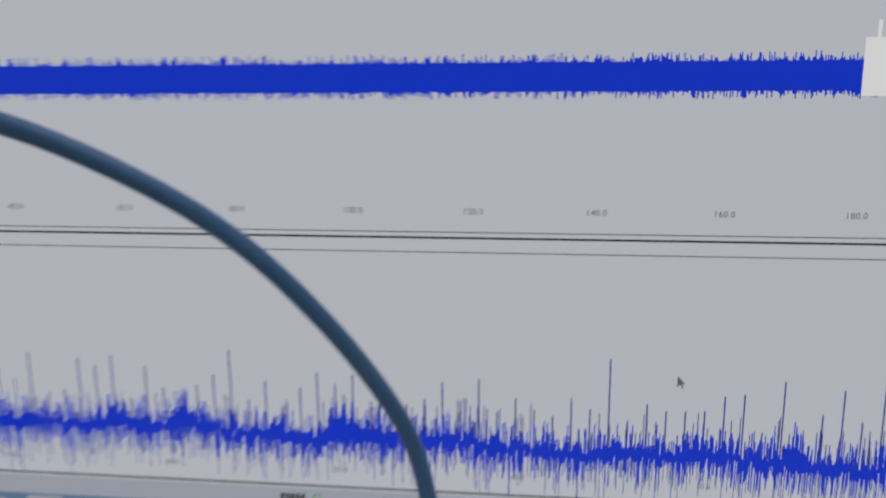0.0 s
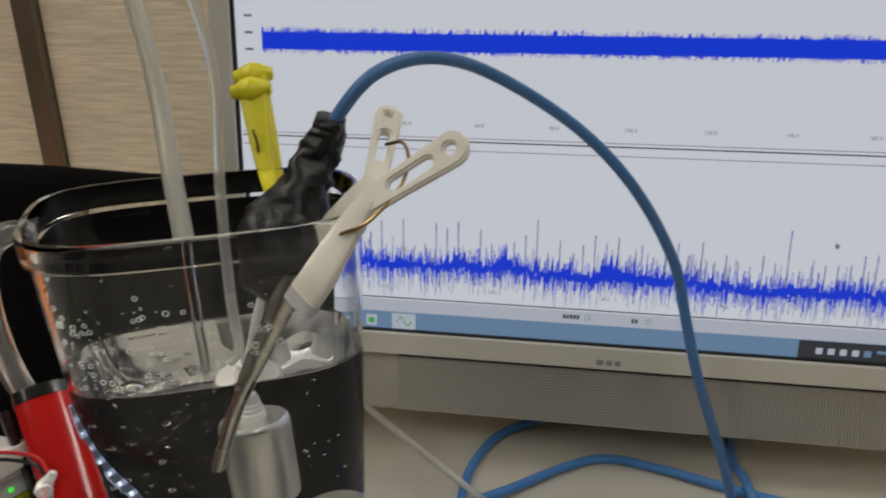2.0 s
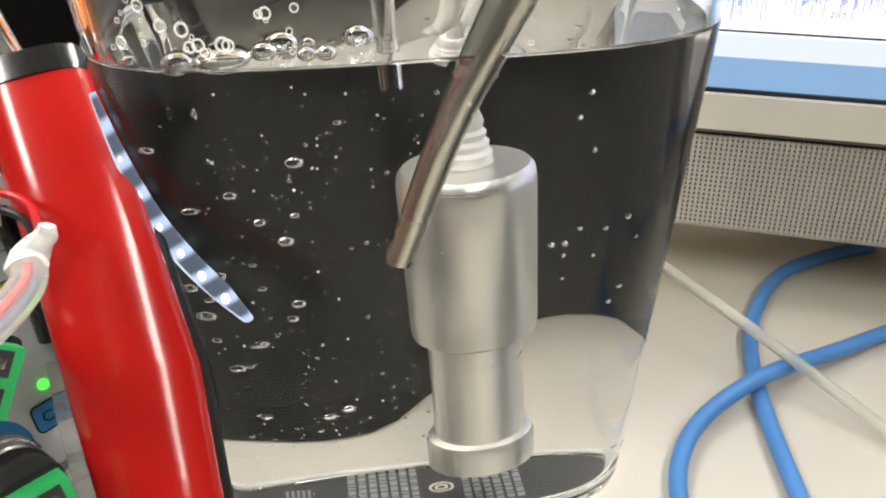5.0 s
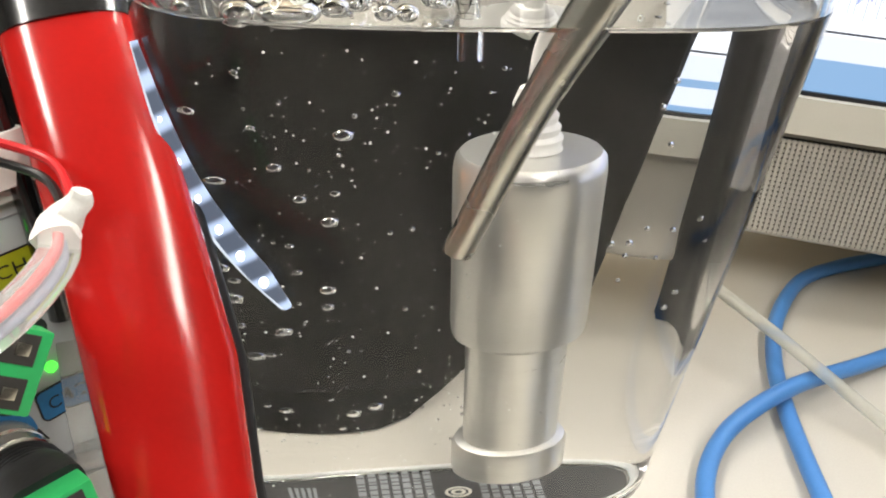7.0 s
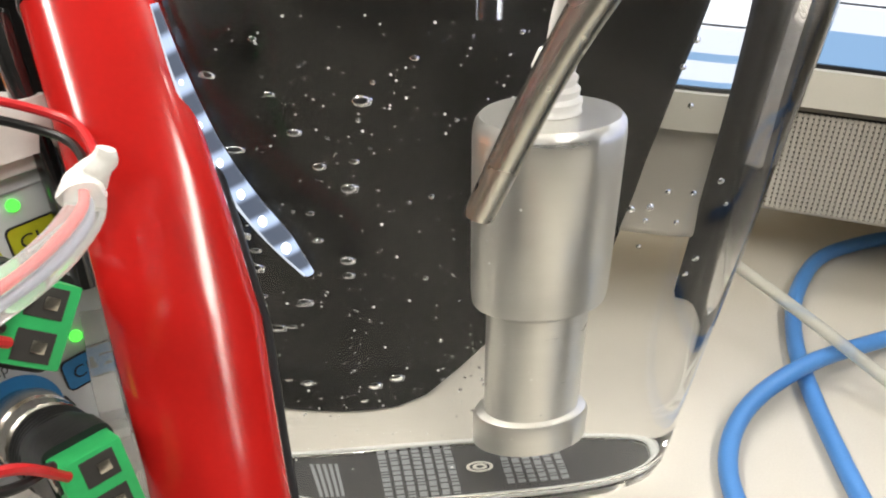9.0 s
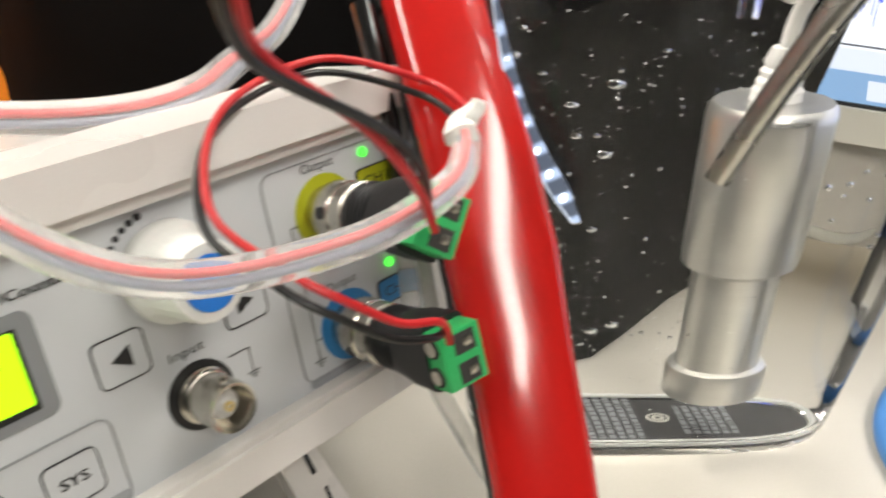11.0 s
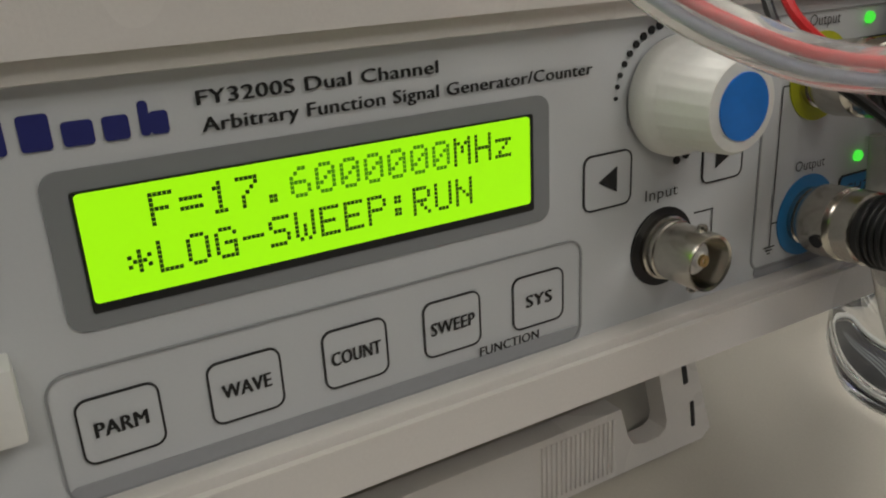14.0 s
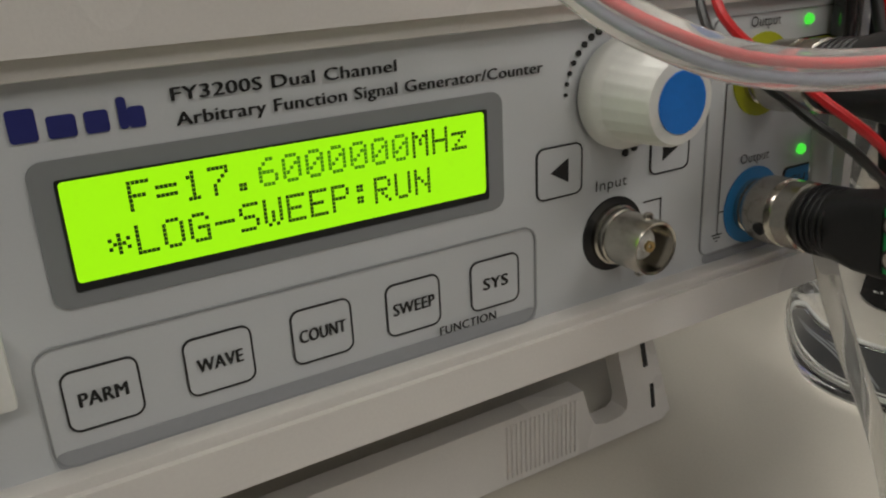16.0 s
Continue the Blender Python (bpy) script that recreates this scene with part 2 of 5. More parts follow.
def tube(points, radius, seg=14, n=10, flat=1.0, hollow=0.0):
    """A round cord or hose along a smooth line; radius may be a number or one for each point."""
    line = smooth_path(points, n)
    if not isinstance(radius, (list, tuple)):
        radius = [radius] * len(points)
    rs = [radius[min(i // n, len(radius) - 1)] * (1 - (i % n) / n) + radius[min(i // n + 1, len(radius) - 1)] * (i % n) / n for i in range(len(line))]
    b = bmesh.new()
    side = None
    rings, inner = [], []
    for i, p in enumerate(line):
        d = (line[min(i + 1, len(line) - 1)] - line[max(i - 1, 0)]).normalized()
        if side is None:
            side = d.cross(Vector((0, 0, 1)) if abs(d.z) < 0.9 else Vector((1, 0, 0))).normalized()
        side = (side - d * side.dot(d)).normalized()
        up = d.cross(side)
        ring, ring2 = [], []
        for k in range(seg):
            q = 2 * math.pi * k / seg
            o = side * math.cos(q) + up * math.sin(q) * flat
            ring.append(b.verts.new(p + o * rs[i]))
            if hollow:
                ring2.append(b.verts.new(p + o * rs[i] * hollow))
        rings.append(ring)
        inner.append(ring2)
    for rr in ((rings, inner) if hollow else (rings,)):
        for lo, hi in zip(rr[:-1], rr[1:]):
            for k in range(seg):
                b.faces.new((lo[k], lo[(k + 1) % seg], hi[(k + 1) % seg], hi[k]))
    if hollow:
        for e in (0, -1):
            for k in range(seg):
                b.faces.new((rings[e][k], rings[e][(k + 1) % seg], inner[e][(k + 1) % seg], inner[e][k]))
    else:
        b.faces.new(rings[0][::-1])
        b.faces.new(rings[-1])
    return b


def rounded(w, h, r, n=6, cx=0.0, cy=0.0):
    """The outline of a rounded rectangle, counter-clockwise."""
    pts = []
    for sx, sy, a in ((1, 1, 0), (-1, 1, 90), (-1, -1, 180), (1, -1, 270)):
        for k in range(n + 1):
            q = radians(a + 90 * k / n)
            pts.append((cx + sx * (w / 2 - r) + r * math.cos(q), cy + sy * (h / 2 - r) + r * math.sin(q)))
    return pts


def plate(outline, z0, z1):
    """A flat plate with the given outline between two levels."""
    b = bmesh.new()
    lo = [b.verts.new((x, y, z0)) for x, y in outline]
    hi = [b.verts.new((x, y, z1)) for x, y in outline]
    n = len(lo)
    b.faces.new(lo[::-1])
    b.faces.new(hi)
    for i in range(n):
        b.faces.new((lo[i], lo[(i + 1) % n], hi[(i + 1) % n], hi[i]))
    return b


def ring_plate(outer, inner, z0, z1):
    """A frame between two outlines of equal count."""
    b = bmesh.new()
    v = [[b.verts.new((x, y, z)) for x, y in o] for o in (outer, inner) for z in (z0, z1)]
    n = len(outer)
    for i in range(n):
        j = (i + 1) % n
        b.faces.new((v[0][i], v[0][j], v[1][j], v[1][i]))
        b.faces.new((v[2][j], v[2][i], v[3][i], v[3][j]))
        b.faces.new((v[1][i], v[1][j], v[3][j], v[3][i]))
        b.faces.new((v[0][j], v[0][i], v[2][i], v[2][j]))
    return b


def flat_quads(quads, z):
    """Loose flat rectangles (x0, y0, x1, y1) in one sheet."""
    b = bmesh.new()
    for x0, y0, x1, y1 in quads:
        b.faces.new([b.verts.new(p) for p in ((x0, y0, z), (x1, y0, z), (x1, y1, z), (x0, y1, z))])
    return b


def lettering(name, text, size, mat, parent, x, y, z, align="LEFT", wide=1.0, bold=0.0, shear=0.0):
    """Printed words as a flat mesh, in the panel's plane."""
    cu = bpy.data.curves.new("words", "FONT")
    cu.body, cu.size, cu.align_x, cu.offset, cu.resolution_u, cu.space_character = text, size, align, bold, 3, 1.05
    tmp = bpy.data.objects.new("words", cu)
    scene.collection.objects.link(tmp)
    me = bpy.data.meshes.new_from_object(tmp.evaluated_get(bpy.context.evaluated_depsgraph_get()))
    bpy.data.objects.remove(tmp)
    bpy.data.curves.remove(cu)
    me.name = name
    me.transform(Matrix.Translation((x, y, z)) @ Matrix.Diagonal((wide, 1, 1, 1)))
    me.materials.clear()
    me.materials.append(mat)
    ob = new(name, me)
    ob.parent = parent
    return ob

# ---- the room ----


def slab(name, sx, sy, sz, c, mat, label="", category="", bevel=0.0):
    ob = link(name, box(sx, sy, sz, bevel=bevel), mat, m=Matrix.Translation(c), smooth=0)
    return tagged(ob, label, category, kind="structure")


slab("floor", 6.0, 6.0, 0.06, (0, -1.6, -0.75), FLOORMAT, "dark grey carpet floor of the office", "floor")
slab("ceiling", 6.0, 6.0, 0.05, (0, -1.6, CEILING_Z + 0.03), CEILPAINT, "white board ceiling of the office", "ceiling")
# walls added out of view to close the room, coloured dark against reflections
slab("wall_north", 6.0, 0.1, 2.6, (0, 1.45, 0.5), WALLPAINT, "plain mid-grey wall closing the unseen part of the room", "wall")
slab("wall_south", 6.0, 0.1, 2.6, (0, -4.65, 0.5), WALLPAINT, "plain mid-grey wall closing the unseen part of the room", "wall")
slab("wall_east", 0.1, 6.0, 2.6, (3.05, -1.6, 0.5), WALLPAINT, "plain mid-grey wall closing the unseen part of the room", "wall")
slab("wall_west", 0.1, 6.0, 2.6, (-3.05, -1.6, 0.5), WALLPAINT, "plain mid-grey wall closing the unseen part of the room", "wall")

# desk with its legs
desk = thing("desk", "light beige laminate office desk with rounded front edge", "desk", Matrix.Translation((0, 0, 0)))
part("desktop", box(2.0, 0.72, 0.028, (0.1, -0.10, -0.014), 0.004, 3), DESK, desk)
for lx in (-0.85, 1.05):
    for ly in (-0.40, 0.20):
        part("leg", box(0.05, 0.05, 0.69, (lx, ly, -0.374), 0.004), STEEL, desk, "dark metal leg")

# woven partition behind the desk, with its metal posts
partition = thing("desk_partition", "beige woven fabric desk partition with dark metal post", "partition", Matrix.Translation((-0.2, 0.285, -0.72)), kind="structure")
part("fabric_panel", box(0.74, 0.03, 1.6, (-0.726, 0, 0.8), 0.004), PARTITION, partition)
part("fabric_panel", box(1.79, 0.03, 1.6, (0.561, 0, 0.8), 0.004), PARTITION, partition)
part("post", box(0.022, 0.042, 1.62, (-0.345, -0.004, 0.81), 0.004), STEEL, partition, "dark bronze metal post")

# ceiling lamps
lamp = thing("ceiling_light", "white fluorescent ceiling light with a long diffuser", "ceiling light", Matrix.Translation((LAMPS[0][0], LAMPS[0][1], CEILING_Z)), group="ceiling lights")
part("housing", box(0.28, 1.24, 0.04, (0, 0, -0.02), 0.006), CEILPAINT, lamp)
part("diffuser", box(0.22, 1.18, 0.018, (0, 0, -0.05), 0.006), TUBEGLOW, lamp, "glowing white diffuser")
for lx, ly in LAMPS[1:]:
    copy_thing(lamp, Matrix.Translation((lx, ly, CEILING_Z)))

# ---- the monitor ----
MONITOR = pose(0, 0, 0.08, 83.14, 0, 0)
SCR_L, SCR_R, SCR_B, SCR_T = -0.2362, 0.2362, 0.0095, 0.2755


def build_monitor():
    mon = thing("computer_monitor", "ivory all-in-one computer monitor showing blue signal traces", "monitor", MONITOR)
    # front frame, four mitred bars in one moulding
    w, h = SCR_R - SCR_L, SCR_T - SCR_B
    cy = (SCR_T + SCR_B) / 2
    outer = rounded(w + 0.024, h + 0.026, 0.006, cy=cy - 0.0005)
    inner = rounded(w, h, 0.0006, cy=cy)
    fr = ring_plate(outer, inner, -0.018, 0.0045)
    bmesh.ops.bevel(fr, geom=[e for e in fr.edges if e.calc_face_angle(0) > 0.9], offset=0.0012, segments=2, affect="EDGES")
    part("bezel", fr, BEZEL, mon, "smooth ivory plastic bezel")
    part("seal", ring_plate(rounded(w, h, 0.0006, cy=cy), rounded(w - 0.004, h - 0.003, 0.0004, cy=cy), -0.004, 0.0006), BLACK, mon, "thin black strip round the screen")
    part("back_housing", box(w + 0.050, h + 0.03, 0.045, (0, cy - 0.001, -0.041), 0.008, 3), HOUSING, mon, "taupe back housing")
    # speaker bar under the bezel: a shell with a field of upright slats
    part("speaker_bar", box(0.485, 0.043, 0.030, (0, -0.0265, -0.0175), 0.004, 3), GRILLE, mon, "taupe-grey speaker bar")
    part("grille_recess", box(0.30, 0.038, 0.003, (0.015, -0.0262, -0.0022), 0.0), DARKGAP, mon)
    slat = bmesh.new()
    for k in range(158):
        x = -0.134 + k * 0.0019
        box(0.00115, 0.0375, 0.0024, (x, -0.0262, -0.0006), 0.0, bm=slat)
    for k in range(20):
        box(0.30, 0.0009, 0.0016, (0.015, -0.0443 + k * 0.0019, -0.0008), 0.0, bm=slat)
    tagged(part("grille_slats", slat, GRILLE, mon, "fine upright speaker slats", smooth=0), kind="stuff")
    # maker's badge as plain strokes
    badge = [(-0.0082, -0.0012, -0.0038, 0.0022), (-0.0022, -0.0012, 0.0014, 0.0022), (0.0030, -0.0012, 0.0066, 0.0022)]
    for quad in badge:
        part("badge_block", flat_quads([quad], 0.0048), PANELDARK, mon, "small grey badge block", smooth=0)
    # button label at the corner of the speaker bar
    part("port_label", box(0.016, 0.013, 0.0006, (0.184, -0.029, -0.0024), 0.0002), BLACK, mon, "small black port label")
    part("port_label_print", flat_quads([(0.1785, -0.0265, 0.1895, -0.0255), (0.1785, -0.0295, 0.1865, -0.0285), (0.1785, -0.0325, 0.1895, -0.0318)], -0.0018), BEZEL, mon, smooth=0)
    # foot
    part("neck", box(0.10, 0.14, 0.03, (0, 0.0, -0.155), 0.006), HOUSING, mon)
    part("back_block", box(0.30, 0.18, 0.09, (0, 0.12, -0.105), 0.01), HOUSING, mon)
    foot = part("foot", box(0.22, 0.14, 0.012, (0, 0, 0), 0.004), HOUSING, mon)
    foot.matrix_basis = MONITOR.inverted() @ Matrix.Translation((0, 0.17, 0.0062))

    # the picture: flat sheets a hair above one another
    def each(name, quads, mat, level, label=""):
        for quad in quads:
            sheet(name, [quad], mat, level, label)

    def sheet(name, quads, mat, level, label=""):
        return part(name, flat_quads(quads, level * 0.00012 - 0.0015), mat, mon, label, smooth=0)

    screen = sheet("screen", [(SCR_L + 0.001, SCR_B, SCR_R - 0.001, SCR_T)], SCREENWHITE, 0, "lit screen with a pale grey plot window")
    sheet("status_strip", [(SCR_L + 0.001, 0.0226, SCR_R - 0.001, 0.0310)], SCREENGREY, 1)
    sheet("taskbar", [(SCR_L + 0.001, SCR_B, SCR_R - 0.001, 0.0226)], SCREENBAR, 1, "blue taskbar")
    sheet("taskbar_shade", [(0.11, SCR_B, SCR_R - 0.001, 0.0222)], SCREENINK, 2, "dark tray end of the taskbar")
    each("plot_rule", [(SCR_L + 0.003, 0.0318, SCR_R - 0.003, 0.0326), (SCR_L + 0.003, 0.1332, SCR_R - 0.003, 0.1340)], SCREENINK, 1)
    each("plot_thin_rule", [(SCR_L + 0.003, 0.1355, SCR_R - 0.003, 0.1359), (SCR_L + 0.003, 0.1280, SCR_R - 0.003, 0.1284)], SCREENSOFT, 1)
    rnd = random.Random(5)
    # upper trace
    q = []
    x = -0.2178
    while x < 0.224:
        q.append((x, 0.1859 - rnd.random() ** 2.2 * 0.0028, x + 0.00042, 0.1957 + rnd.random() ** 2.2 * 0.0034))
        x += 0.00040
    sheet("upper_trace", q, SCREENBLUE, 2, "broad blue noise band")
    # lower trace: a dense core, pale falls below it and thin peaks above
    core, falls, peaks = [], [], []
    x = -0.212
    while x < 0.224:
        mid = 0.0572 - 0.008 * (x + 0.2) / 0.42 + 0.0012 * math.sin(x * 60) + 0.0008 * math.sin(x * 190 + 1)
        bell = 0.0035 * math.exp(-((x + 0.005) / 0.006) ** 2) + 0.003 * math.exp(-((x + 0.068) / 0.004) ** 2) + 0.003 * math.exp(-((x - 0.165) / 0.003) ** 2)
        mid += rnd.gauss(0, 0.0011)
        up = 0.0020 + rnd.random() ** 2 * 0.0100 + bell * 1.8
        dn = 0.0024 + rnd.random() ** 2 * 0.0095 - bell * 0.3
        core.append((x, mid - dn, x + 0.00046, mid + up))
        if rnd.random() < 0.55:
            falls.append((x, mid - dn - 0.002 - rnd.random() * 0.0085, x + 0.00028, mid - dn))
        if rnd.random() < 0.28:
            peaks.append((x, mid, x + 0.00036, mid + 0.005 + rnd.random() ** 2 * 0.013))
        x += 0.00040
    for k in range(62):
        x = -0.208 + k * 0.00695
        mid = 0.0572 - 0.008 * (x + 0.2) / 0.42
        big = (0.018, 0.010, 0.013, 0.026, 0.011, 0.015, 0.020)[(k * 5) % 7]
        peaks.append((x, mid, x + 0.00055, mid + big * (1.0 + 0.75 * rnd.random() ** 2)))
    sheet("lower_trace_fringe", falls, SCREENPALE, 1, "pale blue downward streaks")
    sheet("lower_trace_crest", peaks, SCREENPEAK, 2, "thin blue peaks")
    sheet("lower_trace", core, SCREENBLUE, 3, "ragged blue spectrum line")
    for k in range(1, 11):
        lettering("axis_label", "%d.0" % (20 * k), 0.0032, SCREENSOFT, mon, -0.2171 + 0.04403 * k, 0.1424, -0.0013, "CENTER")
    for k in range(1, 7):
        lettering("axis_label", "%d.0" % (10 * k), 0.0030, SCREENSOFT, mon, -0.2135 + 0.0695 * k, 0.0388, -0.0013, "CENTER")
    ticks = []
    for k in range(9):
        v = 0.1750 + k * 0.0098
        ticks.append((-0.2285, v, -0.2235, v + 0.0014))
    each("axis_tick", ticks, SCREENSOFT, 1)
    # strips and buttons of the windows, unreadable words as bars
    words = [(-0.030, 0.0258, -0.0195, 0.0285), (0.0115, 0.0256, 0.0175, 0.0283)]
    each("status_word", [(a + i * 0.0021, b, a + i * 0.0021 + 0.0016, d) for a, b, c, d in words for i in range(int((c - a) / 0.0021))], SCREENINK, 3)
    each("status_box", [(-0.0165, 0.0255, -0.0135, 0.0287), (0.0200, 0.0253, 0.0230, 0.0285)], SCREENGREEN, 3)
    each("status_box_fill", [(-0.0161, 0.0259, -0.0139, 0.0283), (0.0204, 0.0257, 0.0226, 0.0281)], SCREENGREY, 4)
    sheet("task_button", [(-0.1390, 0.0112, -0.1235, 0.0217)], SCREENGREY, 3, "pale task button")
    sheet("task_icon", [(-0.136 + i * 0.0011, 0.0164 + 0.0026 * math.sin(i * 0.75) - 0.0006, -0.136 + i * 0.0011 + 0.0009, 0.0164 + 0.0026 * math.sin(i * 0.75) + 0.0008) for i in range(9)], SCREENGREEN, 4)
    each("task_icon", [(-0.1560, 0.0125, -0.1490, 0.0200), (-0.1735, 0.0130, -0.1655, 0.0198)], SCREENGREY, 3)
    sheet("task_icon", [(-0.1545, 0.0142, -0.1505, 0.0178)], SCREENGREEN, 4)
    each("tray_icon", [(0.120 + i * 0.0068, 0.0140, 0.1238 + i * 0.0068, 0.0180) for i in range(4)] + [(0.170 + i * 0.008, 0.0145, 0.1725 + i * 0.008, 0.0178) for i in range(4)], SCREENGREY, 3, "small tray icons")
    each("tray_icon", [(0.147, 0.0140, 0.151, 0.0180), (0.154, 0.0165, 0.1615, 0.0185)], SCREENBAR, 4)
    each("legend_box", [(0.1765, 0.1840, 0.1885, 0.2030), (0.1800, 0.2030, 0.1812, 0.2085), (0.1840, 0.2030, 0.1885, 0.2065)], SCREENBRIGHT, 4, "white legend box")
    # mouse pointer
    bm = bmesh.new()
    pts = [(0, 0), (0, -0.0042), (0.0010, -0.0033), (0.0017, -0.0048), (0.0023, -0.0045), (0.0016, -0.0031), (0.0029, -0.0031)]
    bm.faces.new([bm.verts.new((0.1223 + a, 0.0835 + b, -0.0008)) for a, b in pts])
    part("mouse_pointer", bm, SCREENSOFT, mon, "small grey pointer", smooth=0)
    return mon


build_monitor()

# ---- black bag behind the tank ----


def build_bag():
    b = bmesh.new()
    nx, nz = 60, 26
    rnd = random.Random(11)
    grid = {}

    def along(s, table):
        for (s0, v0), (s1, v1) in zip(table[:-1], table[1:]):
            if s <= s1:
                f = (s - s0) / (s1 - s0)
                return v0 + (v1 - v0) * f * f * (3 - 2 * f)
        return table[-1][1]

    for side in (0, 1):
        for i in range(nx + 1):
            s = i / nx
            top = along(s, ((0.0, 0.200), (0.15, 0.217), (0.62, 0.2200), (0.80, 0.209), (1.0, 0.186)))
            mid = along(s, ((0.0, -0.040), (0.30, -0.085), (0.62, -0.088), (0.82, -0.060), (1.0, -0.026)))
            for k in range(nz + 1):
                v = k / nz
                flare = 0.032 * max(0.0, 1 - v / 0.35) ** 1.5 * min(1.0, (1 - s) / 0.08) * min(1.0, s / 0.4)
                flare *= min(1.0, max(0.0, (0.97 - s) / 0.07))
                back = 0.032 * (1 - v) ** 1.4 * min(1.0, max(0.0, (s - 0.89) / 0.09))
                x0, x1 = -0.56, -0.1475 - 0.009 * min(1.0, (1 - v) / 0.15) - 0.023 * (1 - v) ** 1.2
                puff = (math.sin(math.pi * min(max(s, 0), 1)) ** 0.35) * (math.sin(math.pi * (0.10 + 0.90 * v)) ** 0.4 if v < 1 else 0.0)
                y = mid - flare + back + (-1 if side == 0 else 1) * (0.003 + 0.016 * max(puff, 0.0)) + 0.004 * noise.noise((s * 9, v * 4, side * 3)) * puff
                grid[side, i, k] = b.verts.new((x0 + (x1 - x0) * s, y, 0.001 + top * v))
    for side in (0, 1):
        for i in range(nx):
            for k in range(nz):
                b.faces.new((grid[side, i, k], grid[side, i + 1, k], grid[side, i + 1, k + 1], grid[side, i, k + 1]))
    for i in range(nx):
        b.faces.new((grid[0, i, nz], grid[0, i + 1, nz], grid[1, i + 1, nz], grid[1, i, nz]))
        b.faces.new((grid[0, i, 0], grid[0, i + 1, 0], grid[1, i + 1, 0], grid[1, i, 0]))
    for k in range(nz):
        b.faces.new((grid[0, 0, k], grid[1, 0, k], grid[1, 0, k + 1], grid[0, 0, k + 1]))
        b.faces.new((grid[0, nx, k], grid[1, nx, k], grid[1, nx, k + 1], grid[0, nx, k + 1]))
    tagged(link("cloth_bag", b, BLACKCLOTH, smooth=60), "upright black cloth bag standing behind the water tank", "bag")


build_bag()

# ---- the water tank ----
TANK = Matrix.Translation((-0.1872, -0.1486, 0)) @ pose(0, 0, 0, 0, 0, 24.0)   # local x along its length, y to its back
RIM_Z, WATER_Z = 0.228, 0.1542


def tank_ring(z, inset=0.0, n=72):
    """The tank's outline at a height: a rounded oblong that widens upward."""
    f = z / RIM_Z
    x0, x1 = -0.0565 - 0.0090 * f, 0.0660 + 0.0050 * f
    y0, y1 = -0.0100 - 0.0305 * f, 0.0480 - 0.0075 * f
    a, c = (x1 - x0) / 2 - inset, (x1 + x0) / 2
    bb, d = (y1 - y0) / 2 - inset, (y1 + y0) / 2
    out = []
    for i in range(n):
        q = 2 * math.pi * i / n
        cx, sy = math.cos(q), math.sin(q)
        k = 2 / 3.6
        out.append(Vector((c + a * math.copysign(abs(cx) ** k, cx), d + bb * math.copysign(abs(sy) ** k, sy), z)))
    return out


def loft(rings, cap0=True, cap1=True, closed=False):
    b = bmesh.new()
    rows = [[b.verts.new(p) for p in r] for r in rings]
    n = len(rows[0])
    pairs = list(zip(rows[:-1], rows[1:])) + ([(rows[-1], rows[0])] if closed else [])
    for lo, hi in pairs:
        for i in range(n):
            b.faces.new((lo[i], lo[(i + 1) % n], hi[(i + 1) % n], hi[i]))
    if cap0 and not closed:
        b.faces.new(rows[0][::-1])
    if cap1 and not closed:
        b.faces.new(rows[-1])
    return b


